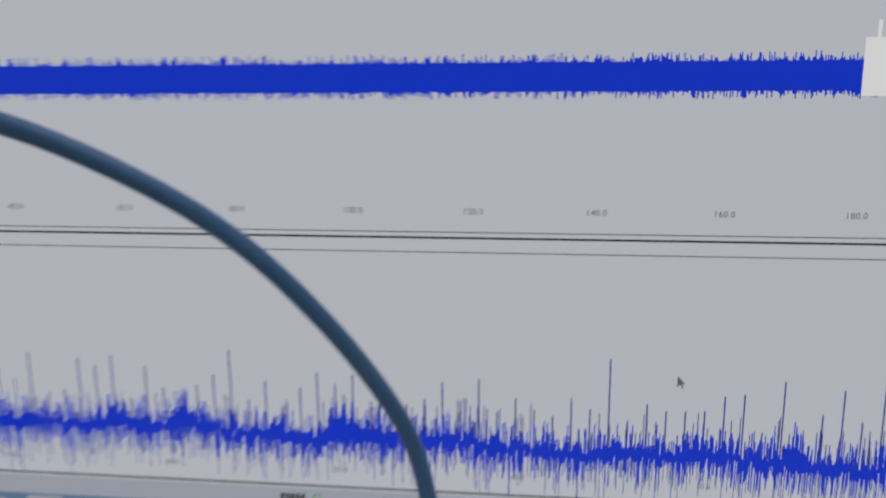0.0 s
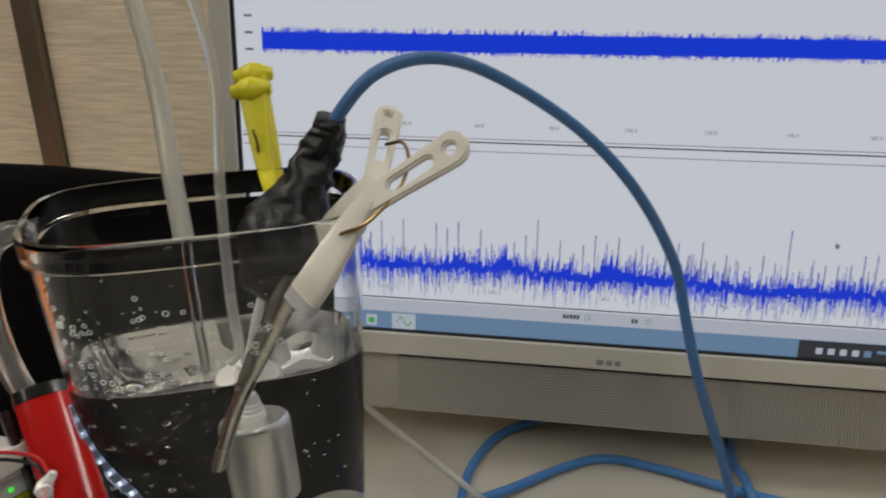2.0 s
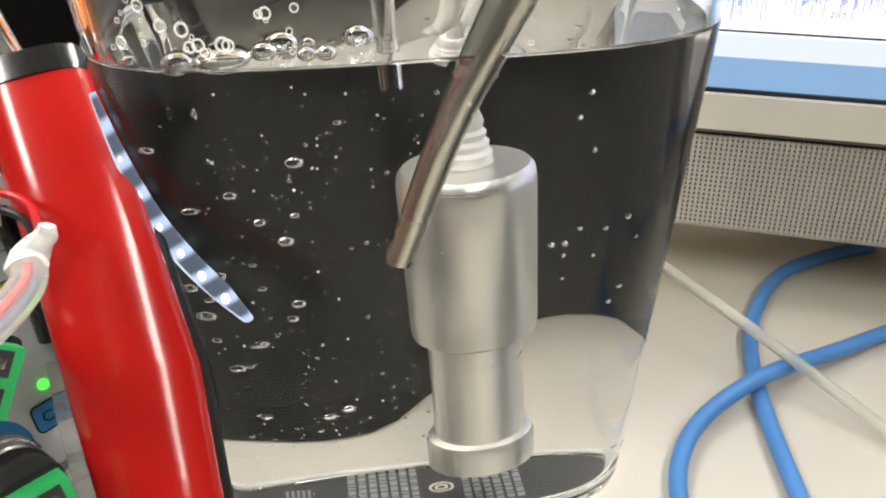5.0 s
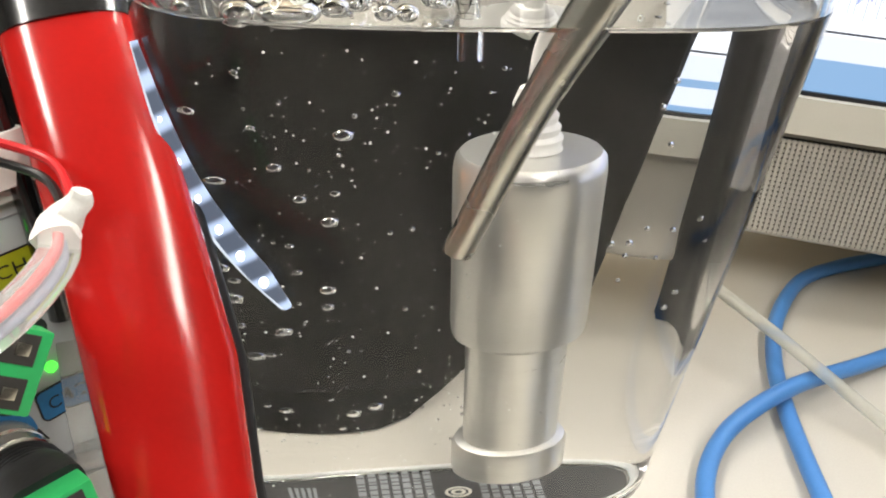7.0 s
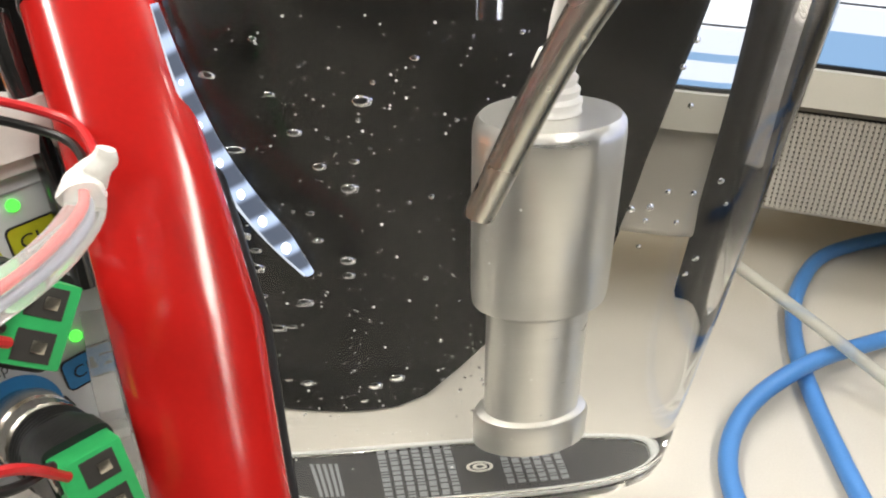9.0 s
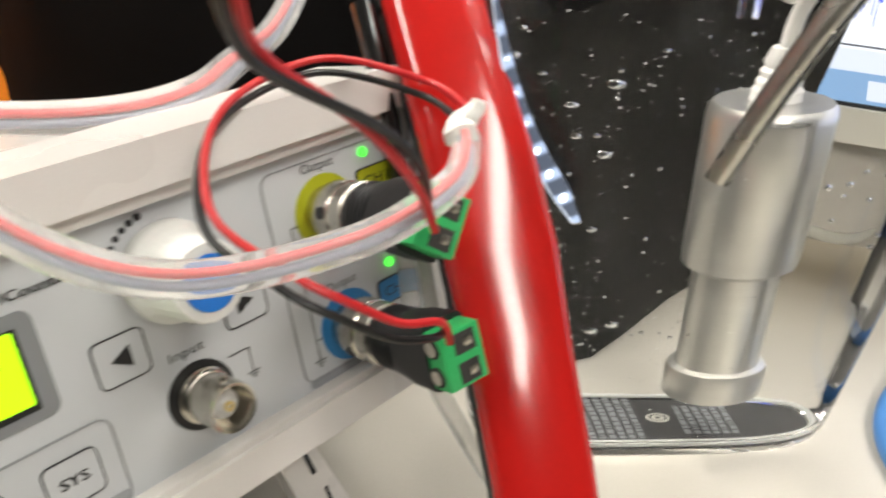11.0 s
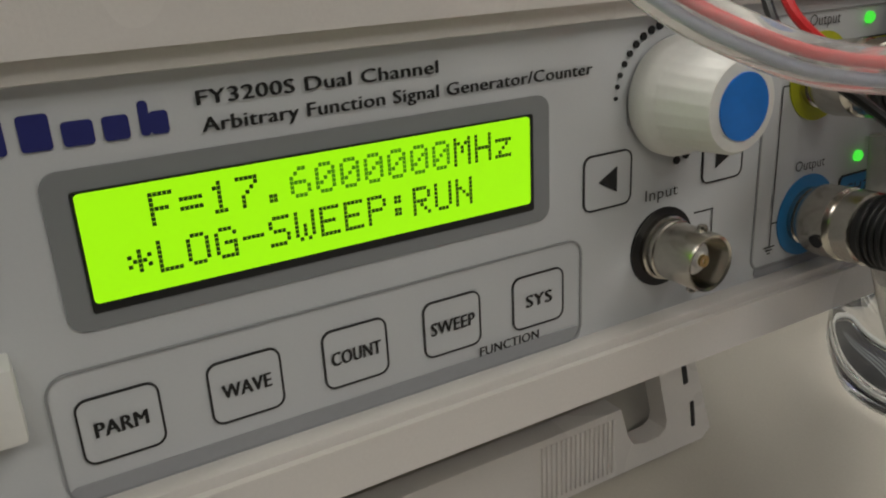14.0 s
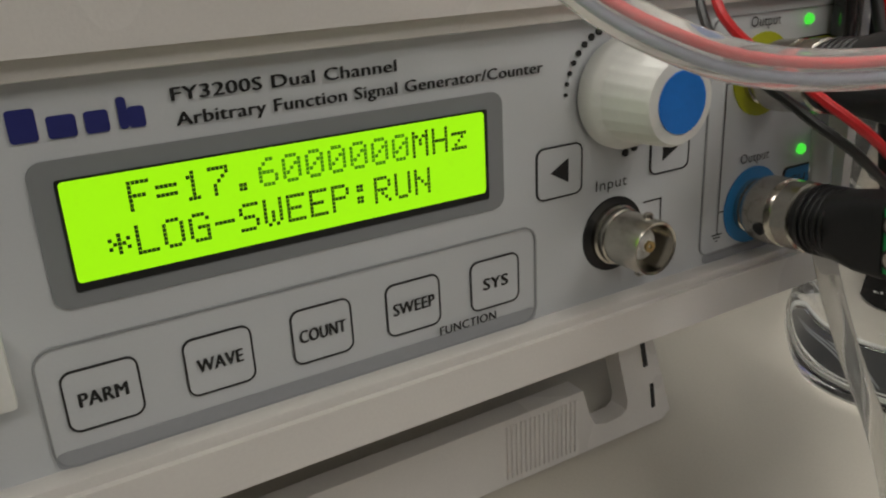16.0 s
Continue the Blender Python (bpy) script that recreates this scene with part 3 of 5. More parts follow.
def build_tank():
    tank = thing("water_tank", "clear plastic oblong pitcher used as a water tank, two thirds full", "tank", TANK)
    base = [tank_ring(z, i) for z, i in ((0.0040, 0.0085), (0.0030, 0.0075), (0.0012, 0.0066), (0.0007, 0.0048), (0.0016, 0.0022), (0.0040, 0.0007))]
    outer = [tank_ring(z) for z in (0.009, 0.015, 0.03, 0.06, 0.09, 0.12, 0.15, 0.18, 0.205)]
    lip = [tank_ring(0.2150, -0.0003), tank_ring(0.2165, -0.0022), tank_ring(0.2265, -0.0026), tank_ring(RIM_Z, -0.0016), tank_ring(RIM_Z, 0.0006)]
    # the inner face ends at the water line; below it the water's own skin is the wall's inner face
    inner = [tank_ring(z, 0.0022) for z in (0.22, 0.20, 0.18, 0.165, WATER_Z + 0.0004)]
    body = part("tank_body", loft(base + outer + lip + inner, cap1=False), ACRYLIC, tank, "clear thin-walled body with a rolled lip")
    body.visible_shadow = False
    # pale ring stands for the bright line where the base's curved edge bends light
    part("base_glint", loft([tank_ring(z, i) for z, i in ((0.0052, 0.0084), (0.0064, 0.0078), (0.0070, 0.0084), (0.0064, 0.0094), (0.0054, 0.0094))], closed=True), PALEGLINT, tank, "pale ring painted as the bright light line along the base edge")
    # added sheet: the base mirrors the black bag, so it is coloured dark
    part("base_reflection", loft([tank_ring(z, i) for z, i in ((0.0041, 0.0098), (0.0043, 0.0098))]), BASEDARK, tank, "dark sheet painted as the black bag's reflection in the base", smooth=0)
    # printed lines of the base as plain bars
    rnd = random.Random(3)
    bars = []
    for k in range(17):
        x = -0.0200 + k * 0.0032
        if 6 < k < 11:
            continue
        y = 0.002 if k < 7 else 0.006
        end = 0.040 if k < 7 else 0.032
        while y < end:
            l = 0.0010 + rnd.random() * 0.0030
            bars.append((x, y, x + 0.0022, min(y + l, end)))
            y += l + 0.0008
    bars += [(-0.0370 + 0.0014 * k, 0.006, -0.0362 + 0.0014 * k, 0.030) for k in range(5)]
    part("embossed_lines", flat_quads(bars, 0.0045), PANELDARK, tank, "small pale embossed lines", smooth=0)
    for ro, ri in ((0.0040, 0.0031), (0.0022, 0.0012)):
        part("embossed_ring", ring_plate([(0.0085 + ro * math.cos(i * math.pi / 12), 0.0205 + ro * math.sin(i * math.pi / 12)) for i in range(24)],
                                         [(0.0085 + ri * math.cos(i * math.pi / 12), 0.0205 + ri * math.sin(i * math.pi / 12)) for i in range(24)], 0.0043, 0.0047), BEZEL, tank, "small round recycling mark", smooth=0)
    # handle: a clear hollow strap from the lip down the end
    strap = tube([(-0.064, 0.002, 0.2195), (-0.073, 0.002, 0.2215), (-0.083, 0.002, 0.214), (-0.0872, 0.002, 0.196), (-0.0865, 0.002, 0.170), (-0.081, 0.002, 0.145), (-0.071, 0.002, 0.122), (-0.060, 0.002, 0.112)],
                 [0.0030, 0.0030, 0.0032, 0.0034, 0.0034, 0.0034, 0.0034, 0.0030], seg=20, flat=1.7, hollow=0.6)
    h = part("handle", strap, SOFTCLEAR, tank, "clear curved strap handle")
    h.visible_shadow = False
    return tank


build_tank()
water = link("water", loft([tank_ring(z, i) for z, i in ((0.0062, 0.0100), (0.0070, 0.0075), (0.0090, 0.0050), (0.0130, 0.0032), (0.034, 0.0023), (0.06, 0.0022), (0.09, 0.0022), (0.12, 0.0022), (WATER_Z - 0.0030, 0.0022), (WATER_Z + 0.0004, 0.0022), (WATER_Z - 0.0006, 0.0032), (WATER_Z - 0.0008, 0.0052))]), WATERSIDE, m=TANK)
water.data.materials.append(WATER)
for poly in water.data.polygons:
    if poly.normal.z > 0.5:
        poly.material_index = 1
water.visible_shadow = False
tagged(water, "clear still water filling the tank to two thirds", "water", kind="structure")

# ---- the sensor standing in the water ----
sensor = thing("cylindrical_sensor", "satin silver cylindrical underwater sensor hanging upright in the tank", "sensor", TANK @ Matrix.Translation((0.0195, 0.0080, 0.0243)) @ pose(0, 0, 0, 1.7, -2.9, 0))
part("base_cap", lathe([(0.0146, 0), (0.0155, 0.0006), (0.0155, 0.0098), (0.0148, 0.0116), (0.0126, 0.0124)], 48), SENSOR, sensor)
part("lower_body", lathe([(0.0126, 0.0124), (0.0126, 0.0470)], 48), SENSOR, sensor)
part("upper_body", lathe([(0.0126, 0.0470), (0.0132, 0.0476), (0.0160, 0.0492), (0.0163, 0.0502), (0.0163, 0.0518), (0.0165, 0.0522), (0.0165, 0.0940), (0.0161, 0.0966), (0.0150, 0.0980), (0.0, 0.0984)], 52, closed=False), SENSOR, sensor)
part("strain_relief", lathe([(0.0066, 0.0), (0.0062, 0.0012), (0.0065, 0.0027), (0.0056, 0.0037), (0.0058, 0.0052), (0.0049, 0.0062), (0.0052, 0.0077), (0.0043, 0.0087), (0.0047, 0.0102), (0.0034, 0.0137), (0.0, 0.0142)], 20), WHITEPLUG, sensor, "white ribbed rubber cable boot", m=Matrix.Translation((0, 0, 0.0984)))
part("lead", tube([(0, 0, 0.1105), (0.001, -0.002, 0.122), (0.005, -0.009, 0.135), (0.010, -0.019, 0.155), (0.019, -0.023, 0.180)], 0.0021), WHITEPLUG, sensor, "white lead")

# ---- cables on and over the desk ----
CABLE_ARC = [(-0.1325, -0.1285, 0.2500), (-0.1293, -0.1269, 0.2593), (-0.1122, -0.1192, 0.2788), (-0.0912, -0.0937, 0.2813), (-0.0659, -0.0643, 0.2677), (-0.0265, -0.0466, 0.2389), (0.0042, -0.0405, 0.2060), (0.0279, -0.0330, 0.1642),
             (0.0373, -0.0364, 0.1312), (0.0454, -0.0420, 0.1018), (0.0561, -0.0403, 0.0711), (0.0680, -0.0374, 0.0390), (0.0750, -0.0350, 0.0150), (0.0790, -0.0400, 0.0040), (0.0800, -0.0580, 0.0032), (0.0660, -0.0800, 0.0032), (0.0400, -0.1000, 0.0032), (0.0100, -0.1250, 0.0032), (-0.0100, -0.1600, 0.0032)]
tagged(link("arched_cable", tube(CABLE_ARC, 0.0030), ARCBLUE), "slate blue round cable arching from the black plug to the desk", "cable")
CABLE_LOOP = [(0.24, -0.060, 0.0032), (0.17, -0.034, 0.0032), (0.10, -0.022, 0.004), (0.041, -0.003, 0.0036), (0.004, 0.004, 0.0034), (-0.022, -0.008, 0.0034), (-0.055, -0.038, 0.0060), (-0.084, -0.066, 0.0098), (-0.104, -0.090, 0.0060), (-0.1105, -0.115, 0.0034), (-0.104, -0.140, 0.0034), (-0.085, -0.160, 0.0034), (-0.05, -0.175, 0.0034), (0.0, -0.19, 0.0034)]
tagged(link("looped_cable", tube(CABLE_LOOP, 0.0030), CABLE), "bright blue network cable lying in a loop on the desk", "cable")
CABLE_CROSS = [(-0.030, 0.052, 0.0034), (-0.055, 0.034, 0.0034), (-0.0725, 0.015, 0.0034), (-0.0835, -0.016, 0.0034), (-0.0860, -0.045, 0.0034), (-0.0835, -0.070, 0.0034), (-0.0775, -0.100, 0.0034), (-0.068, -0.135, 0.0034), (-0.05, -0.18, 0.0034)]
tagged(link("crossing_cable", tube(CABLE_CROSS, 0.0030), CABLE), "bright blue network cable crossing the loop on the desk", "cable")
CABLE_SIDE = [(0.100, 0.062, 0.0034), (0.0885, 0.045, 0.0034), (0.0850, 0.015, 0.0034), (0.0880, -0.014, 0.0095), (0.0920, -0.040, 0.0040), (0.0880, -0.070, 0.0034), (0.07, -0.105, 0.0092), (0.05, -0.14, 0.0034)]
tagged(link("side_cable", tube(CABLE_SIDE, 0.0030), CABLE), "bright blue network cable coming from under the monitor", "cable")

# ---- the signal generator ----
GENERATOR = pose(-0.31439, -0.34290, 0.10493, 75.11, 0, 67.90)   # local x along the panel, y up it, z out of it

FONT = {"F": "1F10101E101010", "=": "00001F001F0000", "1": "040C040404040E", "7": "1F010204080808", ".": "00000000000C0C", "6": "0608101E11110E",
        "0": "0E11131519110E", "M": "111B1515111111", "H": "1111111F111111", "z": "00001F0204081F", "*": "0004150E150400", "L": "1010101010101F",
        "O": "0E11111111110E", "G": "0E11101711110F", "-": "0000001F000000", "S": "0F10100E01011E", "W": "1111111515150A", "E": "1F10101E10101F",
        "P": "1E11111E101010", ":": "000C0C000C0C00", "R": "1E11111E141211", "U": "1111111111110E", "N": "11111915131111", "8": "0E11110E11110E"}


def dot_text(text, col, top):
    """Dot-matrix characters as small squares."""
    quads = []
    for i, ch in enumerate(text):
        rows = FONT.get(ch, "00" * 7)
        for r in range(7):
            bits = int(rows[2 * r:2 * r + 2], 16)
            for c in range(5):
                if bits >> (4 - c) & 1:
                    x, y = 0.0046 + (col + i) * 0.003655 + c * 0.00060, top - r * 0.00062
                    quads.append((x, y - 0.00054, x + 0.00053, y))
    return quads


def fitted(name, text, x0, x1, y, height, mat, parent, z=0.0004, thick=0.0):
    """Words stretched to lie between two places; thick strikes them twice for a bold face."""
    ob = lettering(name, text, height / 0.73, mat, parent, 0, 0, 0)
    xs = [v.co.x for v in ob.data.vertices]
    ob.data.transform(Matrix.Translation((x0, y, z)) @ Matrix.Diagonal(((x1 - x0 - thick) / (max(xs) - min(xs)), 1, 1, 1)) @ Matrix.Translation((-min(xs), 0, 0)))
    if thick:
        b = bmesh.new()
        b.from_mesh(ob.data)
        twin = bmesh.ops.duplicate(b, geom=b.verts[:] + b.edges[:] + b.faces[:])
        for v in twin["geom"]:
            if isinstance(v, bmesh.types.BMVert):
                v.co += Vector((thick, thick * 0.3, 0.00002))
        b.to_mesh(ob.data)
        b.free()
    return ob


def outline(w, h, r, t, cx, cy, z0, z1):
    return ring_plate(rounded(w, h, r, cx=cx, cy=cy), rounded(w - 2 * t, h - 2 * t, max(r - t, 0.0002), cx=cx, cy=cy), z0, z1)


def bnc_socket(parent, x, y):
    """A panel socket: dark hole, threaded collar, bayonet barrel with lugs and a gold pin."""
    sock = part("socket", lathe([(0.0060, -0.0005), (0.0060, 0.0010), (0.0056, 0.0012), (0.0056, 0.0026), (0.0053, 0.0028), (0.0053, 0.0106), (0.0051, 0.0112), (0.0046, 0.0110), (0.0046, 0.0030), (0.0, 0.003)], 32, closed=False), NICKEL, parent, "nickel bayonet socket", m=Matrix.Translation((x, y, 0.0004)))
    part("insulator", lathe([(0.0030, 0.003), (0.0030, 0.0078), (0.0016, 0.0084), (0.0014, 0.0092), (0.0, 0.0092)], 24, closed=False), WHITEPLUG, sock)
    part("pin", lathe([(0.0011, 0.0085), (0.0011, 0.0098), (0.0005, 0.0098), (0.0005, 0.0090), (0.0, 0.009)], 16, closed=False), GOLD, sock, "gold centre contact")
    for q in (80, 260):
        part("lug", lathe([(0.0009, 0.0), (0.0009, 0.0015), (0.0005, 0.0018)], 12), NICKEL, sock, m=pose(0.0044 * math.cos(radians(q)), 0.0044 * math.sin(radians(q)), 0.0080, -90, 0, q - 90))
    return sock


def build_generator():
    gen = thing("signal_generator", "warm white bench signal generator with a lit green display", "instrument", GENERATOR)
    cx, cy = 0.0630, -0.0140
    fr = ring_plate(rounded(0.2005, 0.0772, 0.0035, cx=cx, cy=cy + 0.0011), rounded(0.1945, 0.0595, 0.0015, cx=cx, cy=cy + 0.0005), -0.024, 0.0050)
    bmesh.ops.bevel(fr, geom=[e for e in fr.edges if e.calc_face_angle(0) > 0.9], offset=0.0013, segments=2, affect="EDGES")
    part("front_frame", fr, CASE, gen, "warm white moulded front frame")
    # stepped inner lip at the top and a ledge at the bottom
    part("frame_lip", box(0.1945, 0.0030, 0.0035, (cx, 0.0148, 0.0010), 0.0006), CASE, gen)
    part("frame_ledge", box(0.1945, 0.0022, 0.0045, (cx, -0.0424, 0.0016), 0.0006), CASE, gen)
    part("case", box(0.1960, 0.0610, 0.165, (cx, cy - 0.0055, -0.0945), 0.0035, 3), CASE, gen, "ribbed warm white case")
    for k in range(3):
        part("top_rib", box(0.190, 0.0012, 0.0030, (cx, 0.0112, -0.040 - k * 0.012), 0.0005), CASE, gen)
    # added unseen plate: black, to stop light bouncing between case and desk
    part("underside", box(0.1900, 0.0010, 0.1580, (cx, -0.0507, -0.0945), 0.0003), BLACK, gen, "black plate added out of view under the case to darken the desk below")
    part("front_panel", box(0.195, 0.0600, 0.004, (cx, cy + 0.0004, -0.002), 0.0), PANEL, gen, "light grey printed front panel")
    # display
    part("display_surround", plate(rounded(0.0735, 0.0205, 0.0022, cx=0.0333, cy=-0.0073), 0.0, 0.00035), PANELDARK, gen, "mid-grey printed surround", smooth=0)
    # black plate peeking out below the display, for shadow in its recessed window
    part("display_window_shade", plate(rounded(0.0672, 0.0156, 0.0004, cx=0.0332, cy=-0.0075), 0.0, 0.00055), BLACK, gen, "black strip painted as the shade in the display window", smooth=0)
    disp = part("display", plate(rounded(0.0660, 0.0140, 0.0006, cx=0.0330, cy=-0.0070), 0.0, 0.00075), LCDLIGHT, gen, "glowing yellow-green display", smooth=0)
    part("display_text", flat_quads(dot_text("F=17.", 1, -0.0013), 0.00085), LCDDOT, disp, "dark dot characters", smooth=0)
    part("display_text", flat_quads(dot_text("6000000", 6, -0.0013), 0.00085), LCDGHOST, disp, "half-lit changing digits", smooth=0)
    part("display_text", flat_quads(dot_text("MHz", 13, -0.0013), 0.00085), LCDDOT, disp, smooth=0)
    part("display_text", flat_quads(dot_text("*LOG-SWEEP:RUN", 0, -0.0075), 0.00085), LCDDOT, disp, smooth=0)
    # printing
    fitted("model_print", "FY3200S Dual Channel", 0.0160, 0.0505, 0.0084, 0.0019, INK, gen, thick=0.00020)
    fitted("model_print", "Arbitrary Function Signal Generator/Counter", 0.0162, 0.0787, 0.0050, 0.0019, INK, gen, thick=0.00020)
    logo = [(-0.0190, 0.0056, -0.0165, 0.0096), (-0.0155, 0.0056, -0.0122, 0.0086), (-0.0113, 0.0056, -0.0080, 0.0086), (-0.0070, 0.0056, -0.0056, 0.0098),
            (-0.0042, 0.0056, -0.0008, 0.0098), (0.0003, 0.0056, 0.0038, 0.0085), (0.0048, 0.0056, 0.0078, 0.0085), (0.0090, 0.0056, 0.0102, 0.0098), (0.0102, 0.0056, 0.0124, 0.0084)]
    for q in logo:
        part("logo_block", plate(rounded(q[2] - q[0], q[3] - q[1], 0.0005, cx=(q[0] + q[2]) / 2, cy=(q[1] + q[3]) / 2), 0.0, 0.0003), NAVY, gen, "navy logo shape", smooth=0)
    # function keys
    part("key_group_border", outline(0.0850, 0.0190, 0.0030, 0.00035, 0.0345, -0.0318, 0.0, 0.0003), PANELLINE, gen, smooth=0)
    part("key_group_shade", plate(rounded(0.0845, 0.0026, 0.0012, cx=0.0345, cy=-0.0399), 0.0, 0.0002), PANELSHADE, gen, smooth=0)
    for k, (word, wd) in enumerate((("PARM", 0.0068), ("WAVE", 0.0072), ("COUNT", 0.0082), ("SWEEP", 0.0082), ("SYS", 0.0055))):
        x = 0.00015 + 0.016885 * k
        key = part("key", plate(rounded(0.0100, 0.0090, 0.0014, cx=x, cy=-0.0313), 0.0, 0.0002), PANEL, gen, "rounded grey membrane key", smooth=0)
        part("key_outline", outline(0.0106, 0.0096, 0.0017, 0.00028, x, -0.0313, 0.0, 0.0003), INK, key, smooth=0)
        fitted("key_word", word, x - wd / 2, x + wd / 2, -0.0323, 0.0023, INK, key, 0.0004, thick=0.00022)
    fitted("function_print", "FUNCTION", 0.0555, 0.0675, -0.0384, 0.0017, INK, gen, z=0.0005, thick=0.00012)
    for x, s in ((0.0825, -1), (0.1102, 1)):
        key = part("arrow_key", plate(rounded(0.0100, 0.0092, 0.0014, cx=x, cy=-0.0134), 0.0, 0.0002), PANEL, gen, "grey membrane key with black arrow", smooth=0)
        part("key_outline", outline(0.0106, 0.0098, 0.0017, 0.00028, x, -0.0134, 0.0, 0.0003), INK, key, smooth=0)
        part("arrow", plate([(x + s * 0.0021, -0.0134), (x - s * 0.0019, -0.0134 + 0.0022), (x - s * 0.0019, -0.0134 - 0.0022)][::s], 0.0, 0.0004), INK, key, smooth=0)
    # knob with ribs and blue cap
    prof = [(0.0098, 0.0006), (0.0102, 0.0014), (0.0102, 0.0032), (0.0098, 0.0044), (0.0090, 0.0052), (0.0087, 0.0058), (0.0079, 0.0150), (0.0073, 0.0158), (0.0056, 0.0160), (0.0, 0.0160)]
    kb = lathe(prof, 72, closed=False)
    kb.verts.ensure_lookup_table()
    for v in kb.verts:
        if 0.0050 < v.co.z < 0.0152:
            q = math.atan2(v.co.y, v.co.x)
            s = 1 - 0.035 * (0.5 + 0.5 * math.cos(q * 24))
            v.co.x *= s
            v.co.y *= s
    knob = part("knob", kb, KNOBWHITE, gen, "white ribbed plastic knob", m=Matrix.Translation((0.0960, -0.0005, 0)))
    part("knob_cap", lathe([(0.0054, 0.0158), (0.0054, 0.0163), (0.0, 0.0163)], 40, closed=False), KNOBBLUE, knob, "blue round cap")
    for k in range(9):
        q = radians(104 + 9.0 * k)
        r = 0.00075 - 0.00005 * k
        part("scale_dot", lathe([(r, 0.0), (r, 0.0003)], 14), INK, gen, m=Matrix.Translation((0.0960 + 0.0122 * math.cos(q), -0.0005 + 0.0122 * math.sin(q), 0.0001)), smooth=0)
    for k in range(3):
        q = radians(-79 + 11.0 * k)
        part("scale_dot", lathe([(0.00075, 0.0), (0.00075, 0.0003)], 14), INK, gen, m=Matrix.Translation((0.0960 + 0.0122 * math.cos(q), -0.0005 + 0.0122 * math.sin(q), 0.0001)), smooth=0)
    # input
    fitted("input_print", "Input", 0.0910, 0.0988, -0.0188, 0.0022, INK, gen)
    part("socket_hole", lathe([(0.0075, 0.0), (0.0075, 0.0003)], 32), BLACK, gen, "dark mounting hole", m=Matrix.Translation((0.0957, -0.0282, 0.0001)), smooth=0)
    bnc_socket(gen, 0.0960, -0.0282)
    part("ground_mark", flat_quads([(0.1035, -0.0236, 0.1085, -0.0233), (0.1082, -0.0290, 0.1085, -0.0236), (0.1068, -0.0293, 0.1099, -0.0290), (0.1074, -0.0299, 0.1093, -0.0296), (0.1079, -0.0305, 0.1088, -0.0302)], 0.0002), INK, gen, smooth=0)
    # outputs
    part("output_border", outline(0.0405, 0.0500, 0.0030, 0.00035, 0.1405, -0.0145, 0.0, 0.0003), PANELLINE, gen, smooth=0)
    part("output_shade", plate(rounded(0.0380, 0.0022, 0.0010, cx=0.1405, cy=-0.0400), 0.0, 0.0002), PANELSHADE, gen, smooth=0)
    part("ground_mark", flat_quads([(0.1253, -0.0350, 0.1256, -0.0028), (0.1256, -0.0030, 0.1290, -0.0027), (0.1256, -0.0303, 0.1290, -0.0300), (0.1238, -0.0353, 0.1271, -0.0350), (0.1244, -0.0360, 0.1265, -0.0357), (0.1250, -0.0367, 0.1259, -0.0364)], 0.0002), INK, gen, smooth=0)
    for y, ring, tag, txt in ((-0.0020, YELLOWPRINT, YELLOWPRINT, "CH1"), (-0.0303, BLUEPRINT, BLUEPRINT, "CH2")):
        fitted("output_print", "Output", 0.1310, 0.1400, y + 0.0098, 0.0022, INK, gen)
        part("channel_ring", lathe([(0.0086, 0.0), (0.0086, 0.0003)], 40), ring, gen, "coloured ring round the socket", m=Matrix.Translation((0.1358, y, 0.0001)), smooth=0)
        badge = part("channel_badge", plate(rounded(0.0110, 0.0062, 0.0012, cx=0.1515, cy=y + 0.0030), 0.0, 0.0003), tag, gen, "coloured channel badge", smooth=0)
        part("badge_outline", outline(0.0114, 0.0066, 0.0014, 0.0003, 0.1515, y + 0.0030, 0.0, 0.0004), INK, badge, smooth=0)
        fitted("badge_print", txt, 0.1478, 0.1552, y + 0.0017, 0.0027, INK, badge, 0.0005)
        bnc_socket(gen, 0.1358, y)
        part("indicator", lathe([(0.0012, 0.0), (0.0012, 0.0006), (0.0009, 0.0010), (0.0, 0.0012)], 18, closed=False), LEDGREEN, gen, "lit green indicator", m=Matrix.Translation((0.1490 if y > -0.01 else 0.1508, y + 0.0100, 0.0001)))
    # power switch at the far end
    part("power_switch", box(0.0095, 0.0100, 0.0060, (-0.0152, -0.0225, 0.0026), 0.0008), KNOBWHITE, gen, "white rocker switch")
    # bail under the front and feet at the back
    half = [(0.0, -0.0995), (0.0765, -0.0995), (0.0792, -0.0972), (0.0640, -0.0495), (0.0530, -0.0495), (0.0590, -0.0715), (0.0634, -0.0895), (0.0630, -0.0918), (0.0612, -0.0932), (0.0560, -0.0934), (0.0522, -0.0922), (0.0504, -0.0890), (0.0480, -0.0810), (0.0, -0.0810)]
    shape = [(cx + x, y) for x, y in half[:-1]] + [(cx + 0.0480, -0.0810), (cx - 0.0480, -0.0810)] + [(cx - x, y) for x, y in half[1:12]][::-1]
    shape = [p for i, p in enumerate(shape) if i == 0 or (abs(p[0] - shape[i - 1][0]) + abs(p[1] - shape[i - 1][1])) > 1e-6]
    bail = plate(shape, -0.0320, -0.0260)
    bmesh.ops.bevel(bail, geom=[e for e in bail.edges if e.calc_face_angle(0) > 0.9], offset=0.0008, segments=2, affect="EDGES")
    stand = part("bail_stand", bail, CASE, gen, "warm white U-shaped tilt bail")
    for k in range(16):
        part("grip_rib", box(0.0007, 0.0150, 0.0008, (cx + 0.0245 + 0.0014 * k, -0.0902, -0.0258), 0.0003), CASE, stand)
